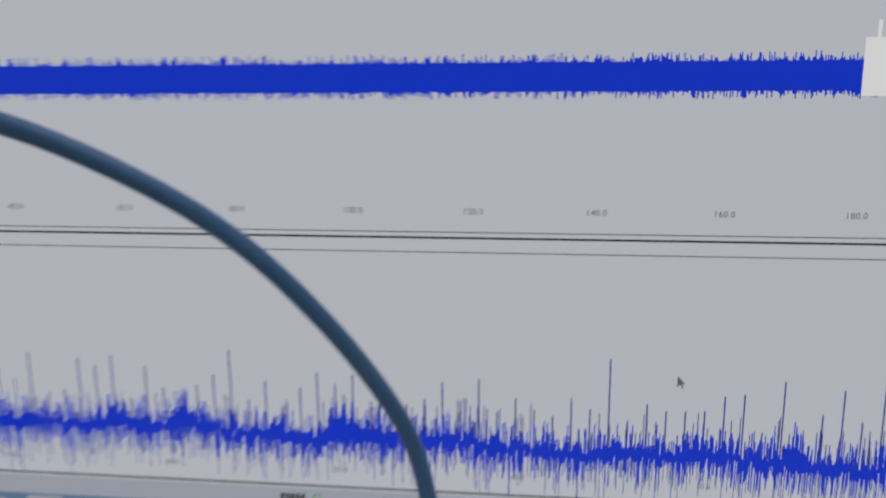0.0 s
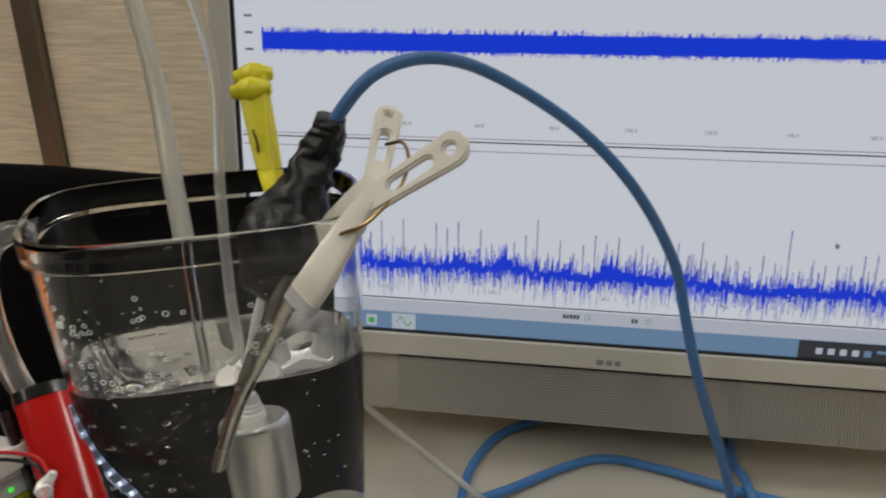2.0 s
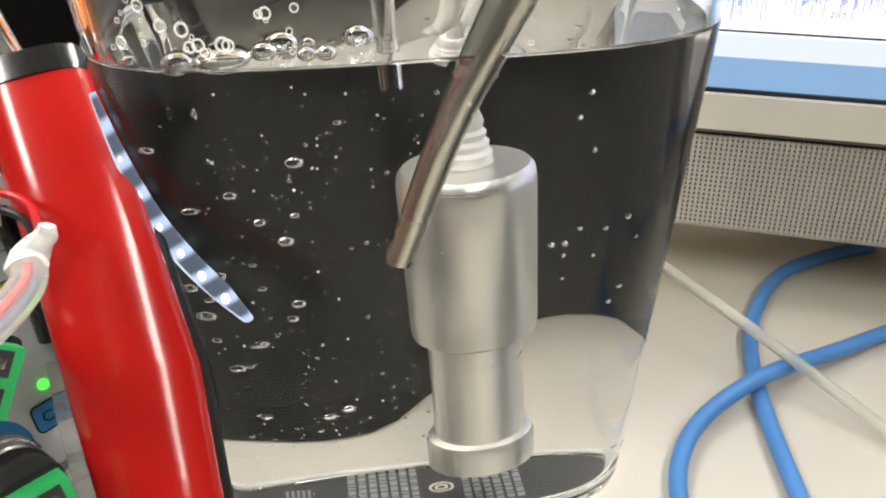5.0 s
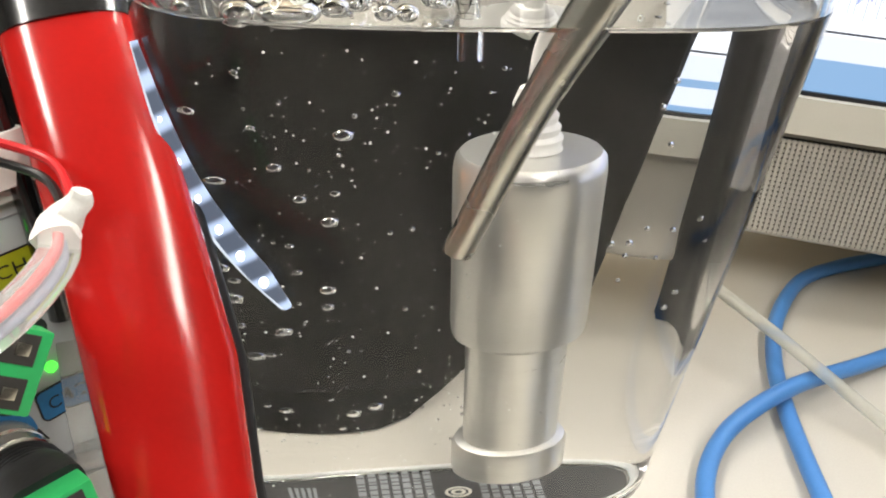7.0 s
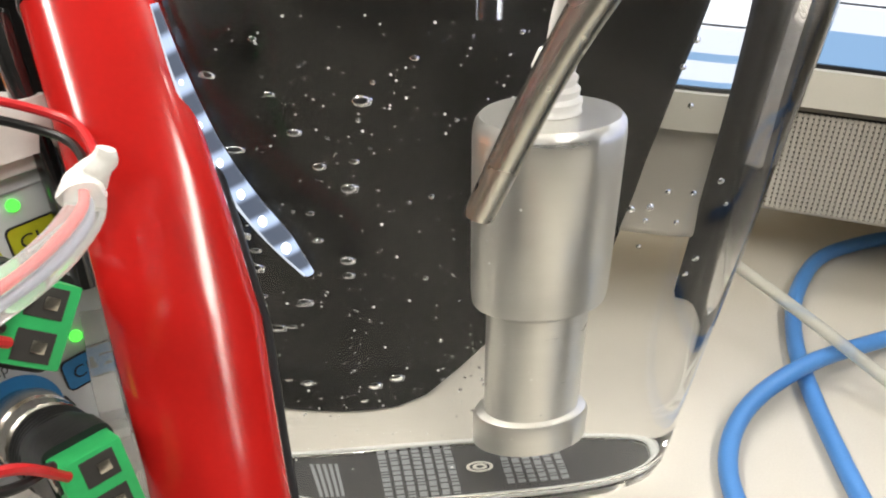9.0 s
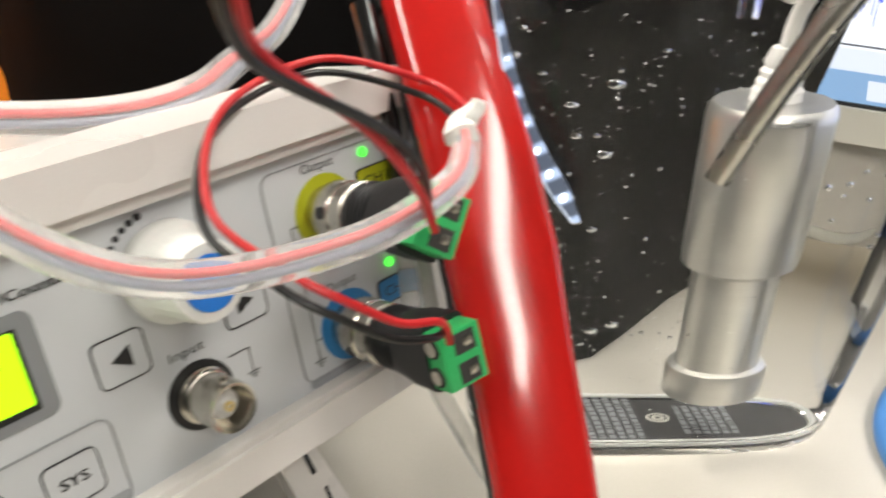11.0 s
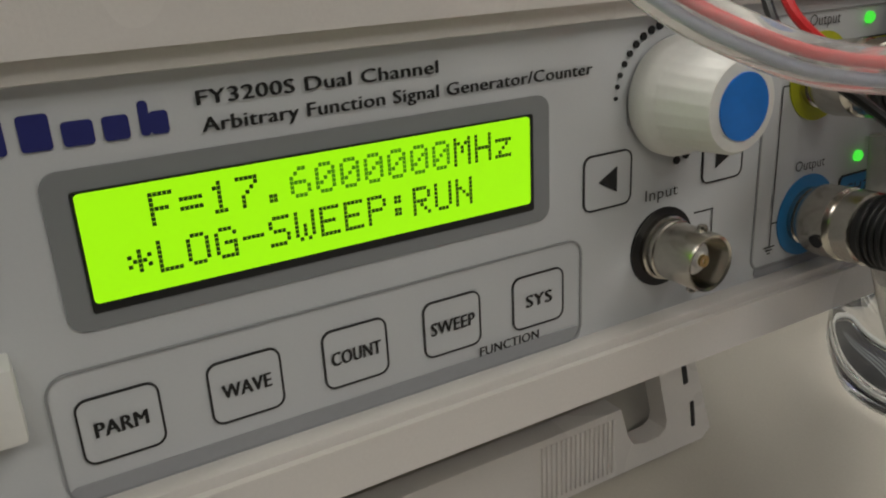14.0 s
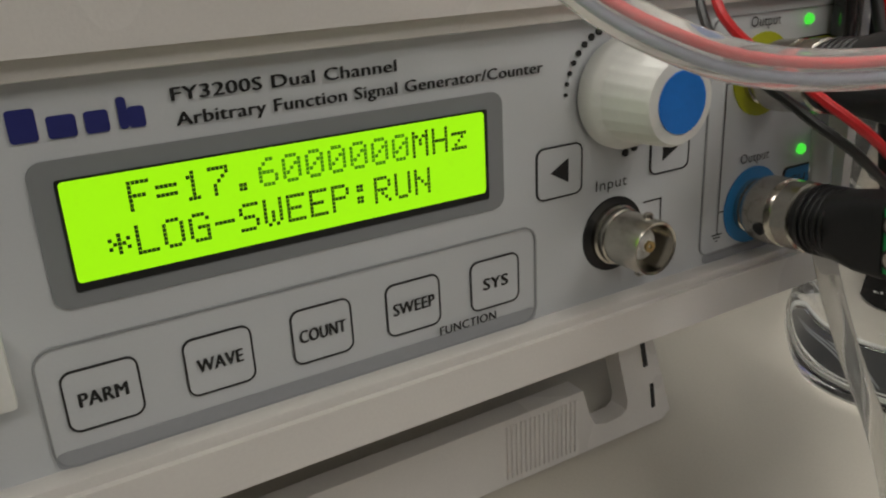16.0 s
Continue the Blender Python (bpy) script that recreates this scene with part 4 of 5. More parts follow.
    for sx in (-1, 1):
        part("bail_slot", box(0.0013, 0.0085, 0.0004, (cx + sx * 0.0683, -0.0765, -0.0258), 0.0, turn=pose(0, 0, 0, 0, 0, sx * 12)), BLACK, stand, smooth=0)
        part("bail_slot", box(0.0010, 0.0075, 0.0004, (cx + sx * 0.0722, -0.0905, -0.0258), 0.0, turn=pose(0, 0, 0, 0, 0, sx * 8)), BLACK, stand, smooth=0)
    for fx in (-0.015, 0.141):
        part("rear_foot", lathe([(0.006, 0.0), (0.006, 0.006), (0.005, 0.0074)], 20), BLACK, gen, "black rubber foot", m=Matrix.Translation((fx, -0.0507, -0.168)) @ pose(0, 0, 0, 90, 0, 0))
    return gen


build_generator()


def build_adapter(roll, y):
    """A bayonet plug with a black ribbed body and a green two-way screw terminal."""
    ad = thing("terminal_adapter", "nickel bayonet plug with black body and green screw terminal", "connector", GENERATOR @ Matrix.Translation((0.1358, y, 0.0028)) @ pose(0, 0, 0, -6, -7.5, 0) @ pose(0, 0, 0, 0, 0, roll), group="terminal adapters on the generator")
    nut = lathe([(0.0052, 0.0010), (0.0070, 0.0014), (0.0072, 0.0026), (0.0072, 0.0080), (0.0066, 0.0086), (0.0064, 0.0092), (0.0072, 0.0098), (0.0072, 0.0138), (0.0060, 0.0144)], 48)
    for v in nut.verts:
        if 0.0095 < v.co.z < 0.0140:
            s = 1 - 0.03 * (0.5 + 0.5 * math.cos(math.atan2(v.co.y, v.co.x) * 24))
            v.co.x *= s
            v.co.y *= s
    part("coupling_nut", nut, NICKEL, ad, "nickel coupling nut with knurled band")
    for q in (20, 200):
        part("bayonet_slot", lathe([(0.0014, 0.0), (0.0014, 0.0006)], 14), BLACK, ad, m=pose(0.0070 * math.cos(radians(q)), 0.0070 * math.sin(radians(q)), 0.0066, -90, 0, q - 90))
    b = bmesh.new()
    rows = []
    for z, rx, ry, ex in ((0.0138, 0.0060, 0.0060, 2.0), (0.0142, 0.0066, 0.0066, 2.0), (0.0200, 0.0068, 0.0068, 2.2), (0.0245, 0.0064, 0.0072, 3.0), (0.0280, 0.0060, 0.0074, 5.0), (0.0345, 0.0056, 0.0074, 7.0)):
        row = []
        for i in range(40):
            q = 2 * math.pi * i / 40
            c, s = math.cos(q), math.sin(q)
            row.append(b.verts.new((rx * math.copysign(abs(c) ** (2 / ex), c), ry * math.copysign(abs(s) ** (2 / ex), s), z)))
        rows.append(row)
    for lo, hi in zip(rows[:-1], rows[1:]):
        for i in range(40):
            b.faces.new((lo[i], lo[(i + 1) % 40], hi[(i + 1) % 40], hi[i]))
    b.faces.new(rows[0][::-1])
    b.faces.new(rows[-1])
    part("body", b, BLACK, ad, "matt black tapered body")
    for k in range(5):
        part("grip_rib", lathe([(0.00705, 0.0), (0.0072, 0.0004), (0.00705, 0.0008)], 36), BLACK, ad, m=Matrix.Translation((0, 0, 0.0158 + 0.0015 * k)))
    term = part("terminal", box(0.0098, 0.0122, 0.0064, (0, 0, 0.0368), 0.0005), TERMGREEN, ad, "green two-way screw terminal")
    for s in (-1, 1):
        part("screw_hole", lathe([(0.0022, 0.0), (0.0022, 0.0004)], 20), DARKGAP, term, m=pose(-0.0049, s * 0.0031, 0.0366, 0, -90, 0))
        part("screw", lathe([(0.0016, 0.0), (0.0016, 0.0006)], 16), NICKEL, term, m=pose(-0.00495, s * 0.0031, 0.0366, 0, -90, 0))
        part("wire_opening", box(0.0052, 0.0044, 0.0004, (0.0006, s * 0.0031, 0.0400), 0.0001), DARKGAP, term, smooth=0)
        part("clamp", box(0.0020, 0.0018, 0.0006, (0.0012, s * 0.0031, 0.0402), 0.0002), NICKEL, term)
    return ad


build_adapter(-38, -0.0020)
build_adapter(0, -0.0303)

# ---- things round and in the tank ----


def sleeve(name, line, radius, label, category, wires=True):
    """A soft clear hose with a red and a grey wire inside it."""
    hose = thing(name, label, category, Matrix.Translation(line[0]))
    loc = [Vector(p) - Vector(line[0]) for p in line]
    s = part("hose_wall", tube(loc, radius, seg=20), SILICONE, hose, "cloudy clear vinyl wall")
    s.visible_shadow = False
    if wires:
        part("red_wire", tube([p + Vector((0, 0, 0.0009)) for p in loc], radius * 0.24, seg=10), WIRERED, hose, "red insulated wire")
        part("grey_wire", tube([p - Vector((0, 0, 0.0010)) for p in loc], radius * 0.24, seg=10), WIREGREY, hose, "grey insulated wire")
    return hose


HOSE_FRONT = [(-0.2322, -0.2172, 0.1290), (-0.2287, -0.2235, 0.1265), (-0.2263, -0.2406, 0.1266), (-0.2365, -0.2586, 0.1225), (-0.2552, -0.2833, 0.1253), (-0.2786, -0.2926, 0.1374), (-0.2803, -0.308, 0.1728)]
sleeve("wire_hose", HOSE_FRONT, 0.0030, "cloudy clear hose carrying a red and a grey wire", "hose")
HOSE_BACK = [(-0.385, -0.243, 0.1165), (-0.3515, -0.2388, 0.1177), (-0.3104, -0.2331, 0.1230), (-0.2960, -0.2180, 0.1250), (-0.3023, -0.1898, 0.1235), (-0.3057, -0.1613, 0.1262), (-0.306, -0.1463, 0.142), (-0.305, -0.14, 0.19), (-0.303, -0.14, 0.24), (-0.30, -0.14, 0.34)]
sleeve("wire_hose", HOSE_BACK, 0.0038, "cloudy clear hose lying over the generator's back edge", "hose")

LOOP = [(-0.2300, -0.2150, 0.1312), (-0.245, -0.2042, 0.1322), (-0.2645, -0.2142, 0.1369), (-0.2712, -0.2406, 0.1337), (-0.2609, -0.2616, 0.125), (-0.2440, -0.2650, 0.1185), (-0.2348, -0.2628, 0.1140), (-0.2280, -0.2570, 0.1080), (-0.2228, -0.2510, 0.1057), (-0.2234, -0.2435, 0.0960)]
tagged(link("red_wire", tube(LOOP, 0.0008, seg=8), WIRERED), "thin red wire looping from the hose to the terminal", "wire")
tagged(link("black_wire", tube([(x - 0.0008, y - 0.0012, z - 0.0028 + (0.006 if i == 9 else 0)) for i, (x, y, z) in enumerate(LOOP)], 0.0008, seg=8), WIREBLACK), "thin black wire looping from the hose to the terminal", "wire")
PAIR = [(-0.228, -0.300, 0.180), (-0.2337, -0.2904, 0.1680), (-0.2350, -0.2822, 0.1595), (-0.2281, -0.2683, 0.148), (-0.2243, -0.2598, 0.1375), (-0.2284, -0.2420, 0.1195)]


def twisted(line, phase, r=0.0010):
    out = []
    for i, p in enumerate(smooth_path(line, 5)):
        q = i * 0.22 + phase
        out.append(p + Vector((math.cos(q) * r, math.sin(q) * r * 0.6, math.sin(q) * r)))
    return out


tagged(link("red_wire", tube(twisted(PAIR, 0.0), 0.0008, seg=8, n=4), WIRERED), "thin red wire twisted with a black one", "wire")
tagged(link("black_wire", tube(twisted(PAIR, math.pi), 0.0008, seg=8, n=4), WIREBLACK), "thin black wire twisted with a red one", "wire")
tape = tube([(-0.2296, -0.2140, 0.1335), (-0.2305, -0.2150, 0.1310), (-0.2322, -0.2172, 0.1285), (-0.2310, -0.2195, 0.1275)], [0.0012, 0.0024, 0.0030, 0.0034], seg=14, n=5)
for v in tape.verts:
    v.co += Vector((noise.noise(v.co * 420), noise.noise(v.co * 420 + Vector((9, 0, 0))), noise.noise(v.co * 420 + Vector((0, 9, 0))))) * 0.0007
tagged(link("tape_wrap", tape, WHITETAPE), "crumpled white tape wrapped round the hose end", "tape")

def strap(points, width, thick, up):
    """A flat bar along a line; up is the way its width points."""
    line = smooth_path(points, 6)
    b = bmesh.new()
    rows = []
    ws = width if isinstance(width, (list, tuple)) else [width] * len(points)
    for i, p in enumerate(line):
        d = (line[min(i + 1, len(line) - 1)] - line[max(i - 1, 0)]).normalized()
        w = Vector(up)
        w = (w - d * w.dot(d)).normalized()
        nrm = d.cross(w)
        k = i / 6
        lo = int(min(k, len(ws) - 2))
        hw = (ws[lo] * (1 - (k - lo)) + ws[lo + 1] * (k - lo)) / 2
        row = []
        for j in range(16):
            q = 2 * math.pi * j / 16
            c, s = math.cos(q), math.sin(q)
            row.append(b.verts.new(p + w * hw * math.copysign(abs(c) ** 0.45, c) + nrm * thick / 2 * math.copysign(abs(s) ** 0.45, s)))
        rows.append(row)
    for lo, hi in zip(rows[:-1], rows[1:]):
        for j in range(16):
            b.faces.new((lo[j], lo[(j + 1) % 16], hi[(j + 1) % 16], hi[j]))
    b.faces.new(rows[0][::-1])
    b.faces.new(rows[-1])
    return b


def beads(places, subdiv=2):
    """Many small round beads in one sheet: (x, y, z, radius, squash)."""
    b = bmesh.new()
    for x, y, z, r, s in places:
        g = bmesh.ops.create_icosphere(b, subdivisions=subdiv, radius=r)
        for v in g["verts"]:
            v.co = Vector((v.co.x, v.co.y, v.co.z * s)) + Vector((x, y, z))
    return b


# red work lamp leaning on the tank
LAMP_AXIS = [((-0.2550, -0.1795, 0.1480), 0.0112), ((-0.2525, -0.1820, 0.1440), 0.0117), ((-0.2320, -0.2013, 0.1133), 0.0124), ((-0.2232, -0.2100, 0.0960), 0.0130), ((-0.2145, -0.2208, 0.0800), 0.0117), ((-0.2035, -0.2353, 0.0600), 0.0112), ((-0.1945, -0.2475, 0.0390), 0.0112), ((-0.1860, -0.2590, 0.0180), 0.0112), ((-0.1830, -0.2640, 0.0095), 0.0104)]
LAMP_WIDE = Vector((0.86, 0.48, 0.17)).normalized()
LAMP_DOWN = Vector((0.54, -0.62, -0.57)).normalized()
LAMP_BACK = LAMP_WIDE.cross(LAMP_DOWN).normalized()


def lamp_section(front, back, grow, lo=0, hi=None, n=28):
    """Oval slices of the lamp's body between two depths."""
    rows = []
    for c, hw in LAMP_AXIS[lo:hi]:
        row = []
        for i in range(n):
            q = 2 * math.pi * i / n
            cs, sn = math.cos(q), math.sin(q)
            mid, half = (front + back) / 2, (back - front) / 2
            row.append(Vector(c) + LAMP_WIDE * (hw + grow) * math.copysign(abs(cs) ** 0.7, cs) + LAMP_BACK * (mid + half * math.copysign(abs(sn) ** 0.8, sn)))
        rows.append(row)
    return rows


def build_lamp():
    lampb = thing("work_lamp", "glossy red hand lamp with black back leaning on the tank", "lamp")
    part("shell", loft(lamp_section(-0.0060, 0.0040, 0.0, 1)), RED, lampb, "glossy red shell", smooth=60)
    part("back_half", loft(lamp_section(0.0010, 0.0070, 0.0008, 1)), BLACK, lampb, "black back half", smooth=60)
    part("collar", loft(lamp_section(-0.0066, 0.0070, 0.0006, 0, 2)), CHROME, lampb, "glossy black collar")
    part("clip_arm", tube([(-0.2665, -0.1900, 0.1430), (-0.2620, -0.1935, 0.1330), (-0.2545, -0.1985, 0.1150), (-0.2500, -0.2020, 0.0960)], [0.0024, 0.0024, 0.0022, 0.0024], seg=12, flat=1.4), CHROME, lampb, "glossy black clip arm")
    # curved glowing bar at the tank's front wall, standing in for the diodes' reflection
    bow = [TANK @ Vector(q) for q in ((-0.0600, -0.0160, 0.1475), (-0.0570, -0.0188, 0.1360), (-0.0530, -0.0208, 0.1235), (-0.0478, -0.0222, 0.1130), (-0.0420, -0.0228, 0.1040), (-0.0368, -0.0226, 0.0955))]
    strip = part("led_reflection", strap(bow, [0.0010, 0.0022, 0.0034, 0.0042, 0.0044, 0.0016], 0.0014, (0.9, 0.35, 0.4)), LEDMIRROR, lampb, "pale glowing bar standing for the diodes' reflection in the tank")
    side = Vector((0.9, 0.35, 0.4)).normalized()
    part("led_edge_glint", tube([p - side * w for p, w in zip(bow, (0.0004, 0.0010, 0.0017, 0.0021, 0.0022, 0.0012))], [0.0004, 0.0006, 0.0007, 0.0006, 0.0004, 0.0003], seg=8), LEDMIRROREDGE, strip, "bright glint along the edge of the reflected bar")
    light_row(LEDMIRROR, bow[1], (bow[5] - bow[1]).normalized(), 0.0072, 0.10, 0.60)
    line = smooth_path(bow, 10)
    run = (bow[5] - bow[1]).normalized()
    for k in range(6):
        want = (0.25 + k) * 0.0072
        p = min(line, key=lambda q: abs((q - bow[1]).dot(run) - want))
        r = 0.0005 + 0.00010 * k
        part("led_image", beads([(0, 0, 0, r, 1.5)], 2), LEDSPOT, strip, "glowing bead standing for a reflected diode", m=Matrix.Translation(p + Vector((0, -0.0004, 0))))
    return lampb


build_lamp()

# black putty plug at the cable's end
plug = tube([(-0.1300, -0.1262, 0.2610), (-0.1325, -0.1270, 0.2540), (-0.1360, -0.1320, 0.2450), (-0.1430, -0.1400, 0.2290), (-0.1490, -0.1480, 0.2120), (-0.1480, -0.1520, 0.1990), (-0.1440, -0.1560, 0.1920)],
            [0.0062, 0.0076, 0.0082, 0.0130, 0.0190, 0.0170, 0.0070], seg=28, n=9)
for v in plug.verts:
    k = Vector((noise.noise(v.co * 150), noise.noise(v.co * 110 + Vector((5, 0, 0))), noise.noise(v.co * 110 + Vector((0, 5, 0))))) * 0.0026
    v.co += k + Vector((noise.noise(v.co * 420), noise.noise(v.co * 400 + Vector((3, 0, 0))), 0)) * 0.0016
tagged(link("putty_plug", plug, TAPE, smooth=70), "lumpy glossy black putty moulded round the cable end", "plug")
rod = link("metal_tube", tube([(-0.1400, -0.1570, 0.2040), (-0.1512, -0.1602, 0.1800), TANK @ Vector((0.0092, -0.0240, 0.1420)), TANK @ Vector((-0.0030, -0.0190, 0.1062))], [0.0072, 0.0054, 0.0036, 0.0033], seg=18, hollow=0.75), STAINLESS)
tagged(rod, "thin stainless steel tube dipping into the water", "tube")
t1 = link("thick_tube", tube([(-0.262, -0.050, 0.350), (-0.2478, -0.0680, 0.3155), (-0.2250, -0.0960, 0.2680), (-0.2030, -0.1330, 0.2360), (-0.1890, -0.1560, 0.2120)], 0.0044, seg=18, hollow=0.7), MILKY)
tagged(t1, "thick milky silicone tube hanging into the tank", "tube")
t2 = link("air_tube", tube([(-0.208, -0.092, 0.350), (-0.2049, -0.1001, 0.3287), (-0.1880, -0.1120, 0.2811), (-0.1835, -0.1280, 0.2276), (-0.1790, -0.1400, 0.1827), (-0.1755, -0.1450, 0.1580), (-0.1785, -0.1500, 0.1490)], 0.0024, seg=14), MILKY)
tagged(t2, "thin milky air tube ending at the water surface", "tube")
t3 = link("glass_tube", tube([(-0.1890, -0.1560, 0.2115), (-0.1870, -0.1580, 0.180), (-0.1850, -0.1590, 0.145)], 0.0024, seg=14, hollow=0.7), ACRYLIC)
t3.visible_shadow = False
tagged(t3, "thin clear tube below the thick silicone tube", "tube")
t4 = link("clear_tube", tube([(-0.185, 0.010, 0.046), (-0.1534, -0.0098, 0.0356), (-0.1204, -0.0327, 0.0285), (-0.0871, -0.0540, 0.0200), (-0.0560, -0.0700, 0.0085), (-0.028, -0.092, 0.0030), (0.02, -0.132, 0.0030), (0.06, -0.18, 0.0030)], 0.0022, seg=14), MILKY)
tagged(t4, "thin milky tube lying across the blue cables", "tube")
t5 = link("drain_tube", tube([(-0.2500, -0.2020, 0.0900), (-0.2440, -0.2100, 0.0760), (-0.2360, -0.2170, 0.0640), (-0.2250, -0.2190, 0.0480), (-0.2150, -0.2200, 0.0350), (-0.2060, -0.2210, 0.0200), (-0.2000, -0.2230, 0.0060), (-0.1940, -0.2300, 0.0030), (-0.1860, -0.2450, 0.0030)], 0.0024, seg=14), SILICONE)
tagged(t5, "milky tube hanging beside the generator down to the desk", "tube")


# ---- clothes pegs ----
def paddle(a, z, up, wide, thick):
    """A peg's flat grip from the pivot a to the end z: tapered, with a long slot and a round hole."""
    a, z, up = Vector(a), Vector(z), Vector(up)
    run = z - a
    d = run.normalized()
    w = (up - d * up.dot(d)).normalized()
    nrm = d.cross(w)
    size = run.length
    h = wide / 2
    arc = [math.pi * i / 12 - math.pi / 2 for i in range(13)]
    outer = [(0.0, -h * 0.72), (size * 0.3, -h * 0.80)] + [(size - h + h * math.cos(q), h * math.sin(q)) for q in arc] + [(size * 0.3, h * 0.80), (0.0, h * 0.72)]
    r = h * 0.34
    slot = [(size * 0.62 + r * math.cos(q), r * math.sin(q)) for q in arc] + [(size * 0.30 - r * math.cos(q), -r * math.sin(q)) for q in arc]
    hole = [(size - h * 1.05 + r * math.cos(q * math.pi / 8), r * math.sin(q * math.pi / 8)) for q in range(16)]
    b = bmesh.new()
    edges = []
    for loop in (outer, slot, hole):
        vs = [b.verts.new(a + d * x + w * y - nrm * thick / 2) for x, y in loop]
        edges += [b.edges.new((vs[k], vs[(k + 1) % len(vs)])) for k in range(len(vs))]
    bmesh.ops.triangle_fill(b, use_beauty=True, use_dissolve=False, edges=edges)
    got = bmesh.ops.extrude_face_region(b, geom=b.faces[:])
    for v in got["geom"]:
        if isinstance(v, bmesh.types.BMVert):
            v.co += nrm * thick
    bmesh.ops.recalc_face_normals(b, faces=b.faces)
    rim = [e for e in b.edges if len(e.link_faces) == 2 and e.calc_face_angle(0) > 1.2]
    bmesh.ops.bevel(b, geom=rim, offset=thick * 0.22, segments=2, affect="EDGES")
    return b


def build_peg():
    peg = thing("clothes_peg", "ivory plastic clothes peg clamped on the tank's rim", "clothes peg")
    side = (0.75, -0.45, -0.45)
    piv = Vector((-0.1085, -0.1480, 0.2330))
    part("front_jaw", strap([(-0.1335, -0.1700, 0.1965), (-0.1255, -0.1690, 0.2080), (-0.1175, -0.1605, 0.2215), (-0.1085, -0.1520, 0.2345)], [0.0150, 0.0150, 0.0122, 0.0080], 0.0058, side), PEGWHITE, peg)
    part("jaw_pad", strap([(-0.1352, -0.1712, 0.1935), (-0.1318, -0.1704, 0.1985)], [0.0154, 0.0154], 0.0064, side), PEGTIP, peg, "worn grey jaw tip")
    part("back_jaw", strap([(-0.1380, -0.1500, 0.2050), (-0.1290, -0.1460, 0.2170), (-0.1150, -0.1430, 0.2320), (-0.1080, -0.1400, 0.2390)], [0.0110, 0.0110, 0.0110, 0.0085], 0.0045, side), PEGWHITE, peg)
    part("front_grip", paddle((-0.1100, -0.1532, 0.2325), (-0.0700, -0.1415, 0.2580), side, 0.0150, 0.0044), PEGWHITE, peg, "flat grip with a slot and a round hole")
    part("back_grip", paddle((-0.1090, -0.1410, 0.2370), (-0.1135, -0.0880, 0.2565), (0.9, 0.1, -0.3), 0.0130, 0.0040), PEGWHITE, peg, "flat grip with a slot and a round hole")
    part("spring", tube([(-0.1180, -0.1650, 0.2240), (-0.1070, -0.1600, 0.2280), (-0.0960, -0.1500, 0.2400), (-0.0945, -0.1400, 0.2480), (-0.1000, -0.1250, 0.2510), (-0.1090, -0.1180, 0.2480)], 0.0008, seg=8), WIRE, peg, "bronze wire spring")
    return peg


build_peg()


def build_yellow_peg():
    peg = thing("clothes_peg", "bright yellow plastic clothes peg clamped on the tank's far rim", "clothes peg")
    lo, hi = Vector((-0.1700, -0.0960, 0.2130)), Vector((-0.1880, -0.0680, 0.2640))
    side = (0.95, 0.2, 0.1)
    part("front_lever", strap([lo + Vector((0, -0.004, 0)), lo.lerp(hi, 0.4) + Vector((0, -0.005, 0)), hi + Vector((0.0024, -0.0065, 0))], [0.0062, 0.0100, 0.0150], 0.0060, side), YELLOW, peg)
    part("back_lever", strap([lo + Vector((0, 0.004, 0)), lo.lerp(hi, 0.4) + Vector((0, 0.003, 0)), hi + Vector((-0.0024, 0.0065, 0.001))], [0.0062, 0.0100, 0.0145], 0.0060, side), YELLOW, peg)
    for off, w in ((Vector((0.0024, -0.0085, -0.003)), 0.0100), (Vector((-0.0026, 0.0080, 0.0010)), 0.0100)):
        c = hi + off
        b = tube([c - Vector(side) * w, c - Vector(side) * w * 0.72, c - Vector(side) * w * 0.45, c, c + Vector(side) * w * 0.45, c + Vector(side) * w * 0.72, c + Vector(side) * w], [0.0030, 0.0040, 0.0054, 0.0066, 0.0054, 0.0040, 0.0030], seg=18, n=6)
        part("grip", b, YELLOW, peg, "bulged yellow grip")
    m = lo.lerp(hi, 0.48)
    part("spring", tube([m + Vector((-0.002, -0.0090, 0.008)), m + Vector((0.000, -0.0100, 0.003)), m + Vector((0.0005, -0.0098, -0.004)), m + Vector((0.004, -0.0085, -0.011))], 0.0007, seg=8), WIRE, peg, "thin wire spring")
    return peg


build_yellow_peg()

# ---- orange safety vest beyond the generator ----
vest = bmesh.new()
cells = {}
for i in range(41):
    for k in range(33):
        x, y = -0.84 + 0.36 * i / 40, -0.30 + 0.34 * k / 32
        e = min(i, 40 - i) / 6
        f = min(k, 32 - k) / 6
        h = 0.055 * min(1, e) ** 0.5 * min(1, f) ** 0.5
        h *= 0.85 + 0.5 * noise.noise((x * 14, y * 14, 0)) + 0.2 * noise.noise((x * 40, y * 40, 3))
        cells[i, k] = vest.verts.new((x + 0.010 * noise.noise((x * 20, y * 20, 7)), y + 0.010 * noise.noise((x * 20, y * 20, 17)), 0.0025 + max(h, 0.0)))
for i in range(40):
    for k in range(32):
        vest.faces.new((cells[i, k], cells[i + 1, k], cells[i + 1, k + 1], cells[i, k + 1]))
vest_ob = thing("safety_vest", "crumpled orange safety vest with lime trim on the desk", "vest")
part("vest_cloth", vest, ORANGE, vest_ob, smooth=80)
trim = [(-0.4835 + 0.006 * noise.noise((k * 0.4, 2, 0)), -0.29 + 0.32 * k / 12, 0.0055 + 0.012 * abs(noise.noise((k * 0.5, 8, 0)))) for k in range(13)]
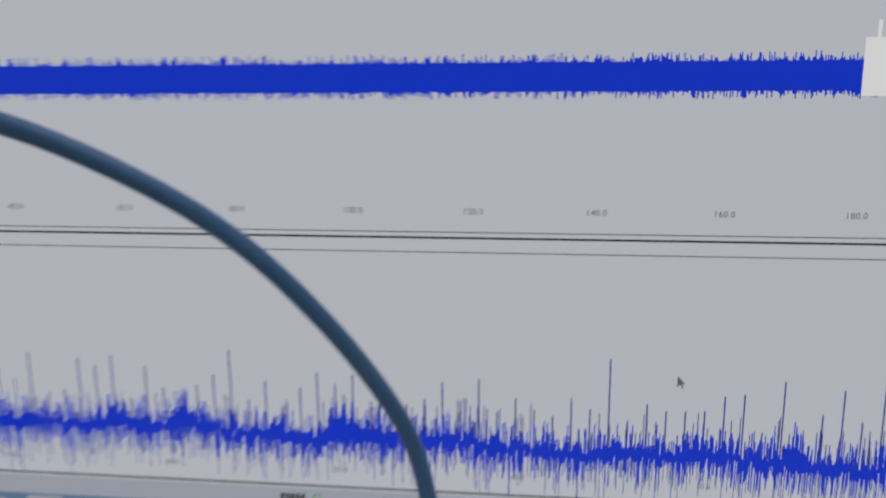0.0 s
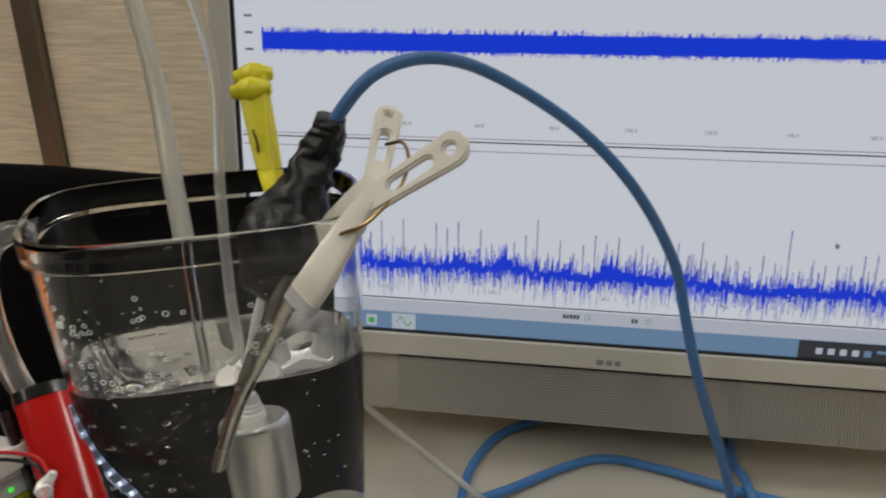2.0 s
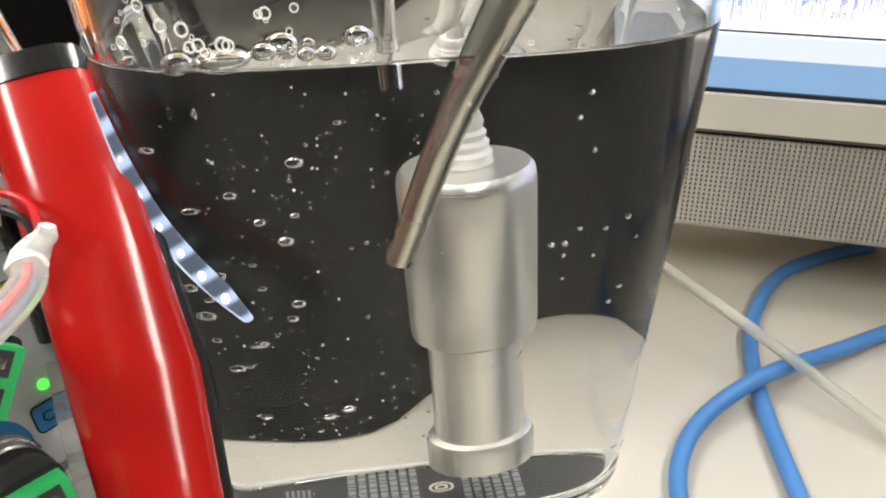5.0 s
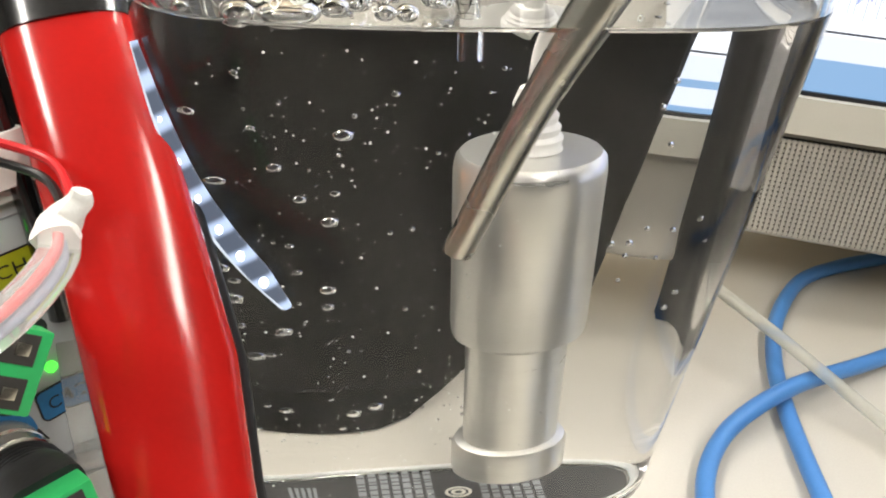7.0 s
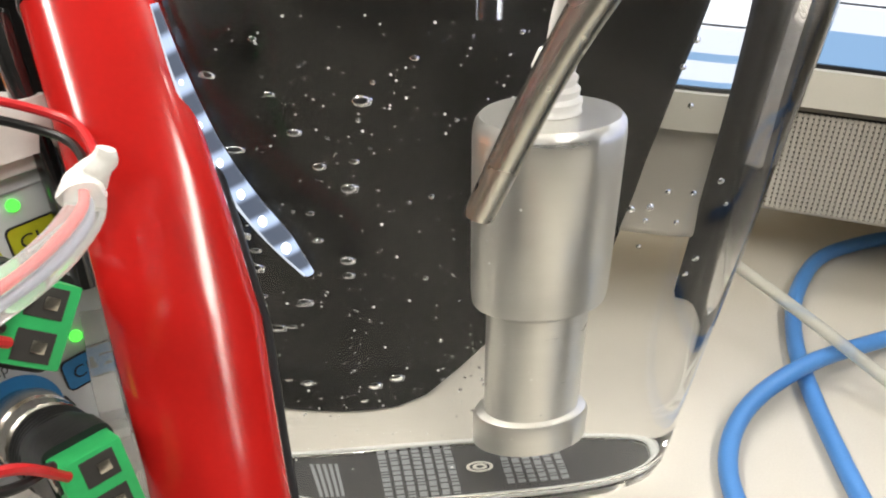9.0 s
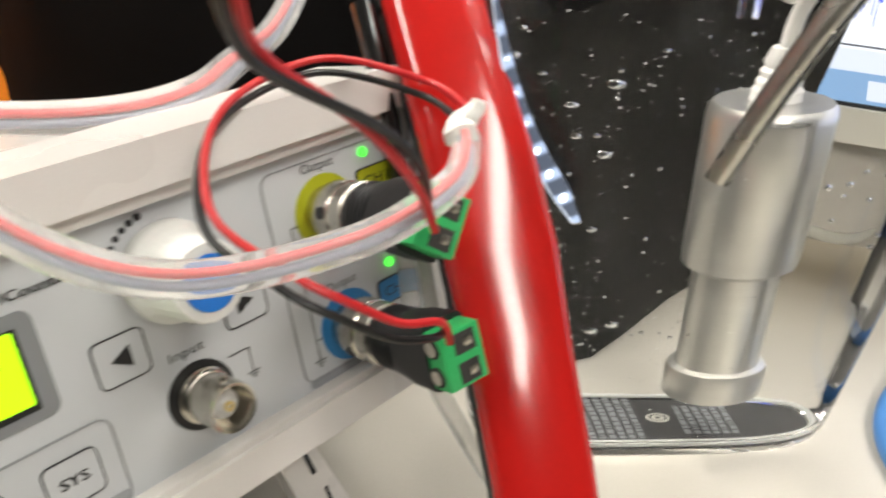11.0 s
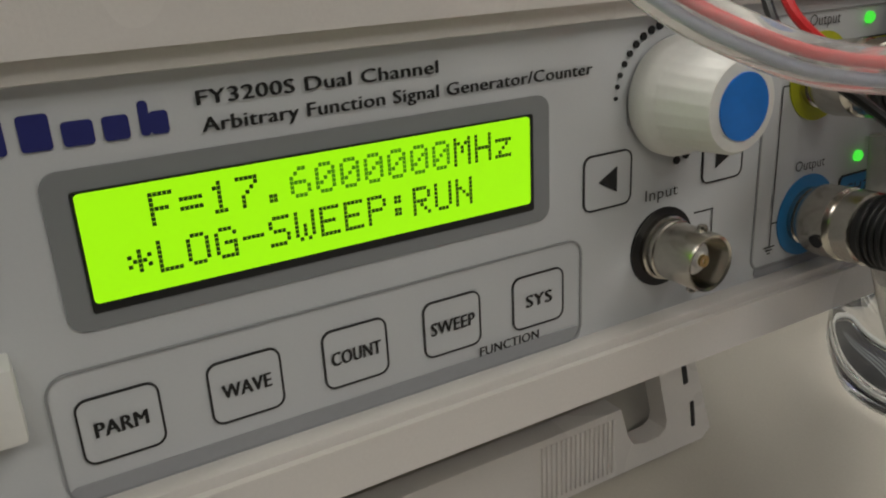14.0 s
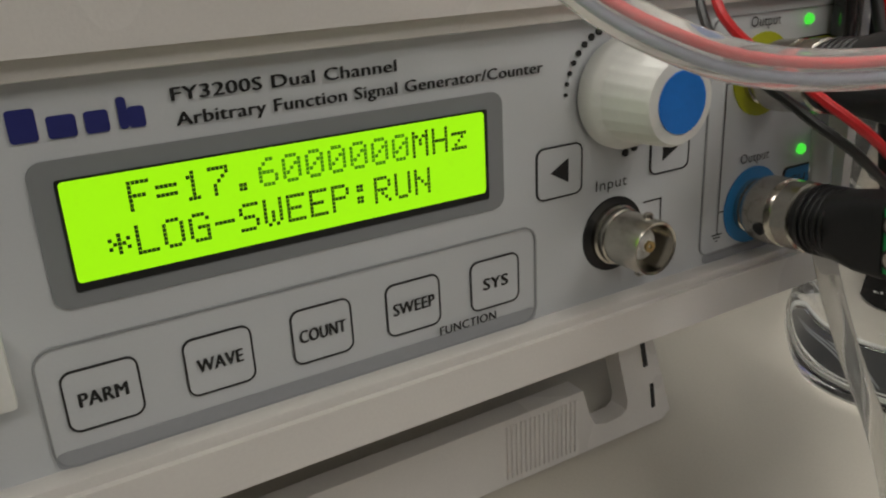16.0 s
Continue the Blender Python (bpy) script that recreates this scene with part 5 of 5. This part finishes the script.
part("trim", strap(trim, 0.0120, 0.0030, (1, 0, 0.4)), LIME, vest_ob, "lime green edge trim")

# ---- drops on the wall and bubbles in the water ----


def on_wall(q, z, inset):
    ring = tank_ring(z, inset, 360)
    return ring[int(q) % 360]


rnd = random.Random(21)
# only pale rings are built: the bright rim light of each drop
drops = bmesh.new()
for k in range(125):
    q, z = 200 + rnd.random() * 85, 0.157 + rnd.random() ** 1.3 * 0.055
    if k < 62:
        q, z = 212 + rnd.random() * 66, 0.156 + rnd.random() * 0.042
    p = on_wall(q, z, 0.0026)
    ahead = on_wall(q + 1, z, 0.0026) - p
    ahead.normalize()
    r = 0.00034 + rnd.random() ** 2.2 * 0.00105
    up = Vector((0, 0, 1))
    out = ahead.cross(up)
    grid = []
    for i in range(14):
        f = 2 * math.pi * i / 14
        d = ahead * math.cos(f) + up * math.sin(f) * 1.08
        grid.append([drops.verts.new(p + d * (r + r * 0.20 * math.cos(g * math.pi / 2)) + out * r * 0.20 * math.sin(g * math.pi / 2)) for g in range(4)])
    for i in range(14):
        for g in range(4):
            drops.faces.new((grid[i][g], grid[(i + 1) % 14][g], grid[(i + 1) % 14][(g + 1) % 4], grid[i][(g + 1) % 4]))
ob = link("drop_rim_glints", drops, PALEGLINT, m=TANK, smooth=180)
ob.visible_shadow = False
tagged(ob, "small pale rings painted as the bright rims of drops on the tank's inner wall", "drops", kind="stuff")
specks = []
for k in range(260):
    x, y, z = -0.050 + rnd.random() * 0.066, -0.014 + rnd.random() * 0.030, 0.025 + rnd.random() * 0.120
    specks.append((x, y, z, 0.00014 + rnd.random() ** 3 * 0.00022, 1.0))
ob = link("fine_bubbles", beads(specks, 1), PALEGLINT, m=TANK, smooth=180)
tagged(ob, "very fine pale bubbles drifting in the water", "bubbles", kind="stuff")
bub = []
for k in range(170):
    x, y, z = -0.048 + rnd.random() * 0.072, -0.012 + rnd.random() * 0.040, 0.03 + rnd.random() * 0.115
    bub.append((x, y, z, 0.00022 + rnd.random() ** 4 * 0.0006, 1.0))
for k in range(34):
    x, y, z = -0.036 + rnd.gauss(0, 0.012), 0.004 + rnd.gauss(0, 0.006), 0.045 + rnd.random() * 0.095
    bub.append((x, max(y, -0.012), z, 0.0010 + rnd.random() * 0.0015, 0.62))
for k in range(14):
    bub.append((0.034 + rnd.random() * 0.022, -0.004 + rnd.random() * 0.012, 0.075 + rnd.random() * 0.065, 0.0006 + rnd.random() * 0.0004, 1.0))
ob = link("air_bubbles", beads(bub, 1), AIRBUBBLE, m=TANK, smooth=180)
ob.visible_shadow = False
tagged(ob, "tiny air bubbles rising and clinging in the water", "bubbles", kind="stuff")
foam = []
for k in range(14):
    x = -0.052 + rnd.random() * 0.05
    foam.append((x, -0.022 + rnd.random() * 0.010, WATER_Z + 0.0004, 0.0010 + rnd.random() ** 2 * 0.0026, 0.7))
foam.append((-0.034, -0.020, WATER_Z + 0.0002, 0.0055, 0.40))
ob = link("surface_bubbles", beads(foam, 3), AIRBUBBLE, m=TANK, smooth=180)
ob.visible_shadow = False
tagged(ob, "clear bubbles floating on the water surface", "bubbles", kind="stuff")
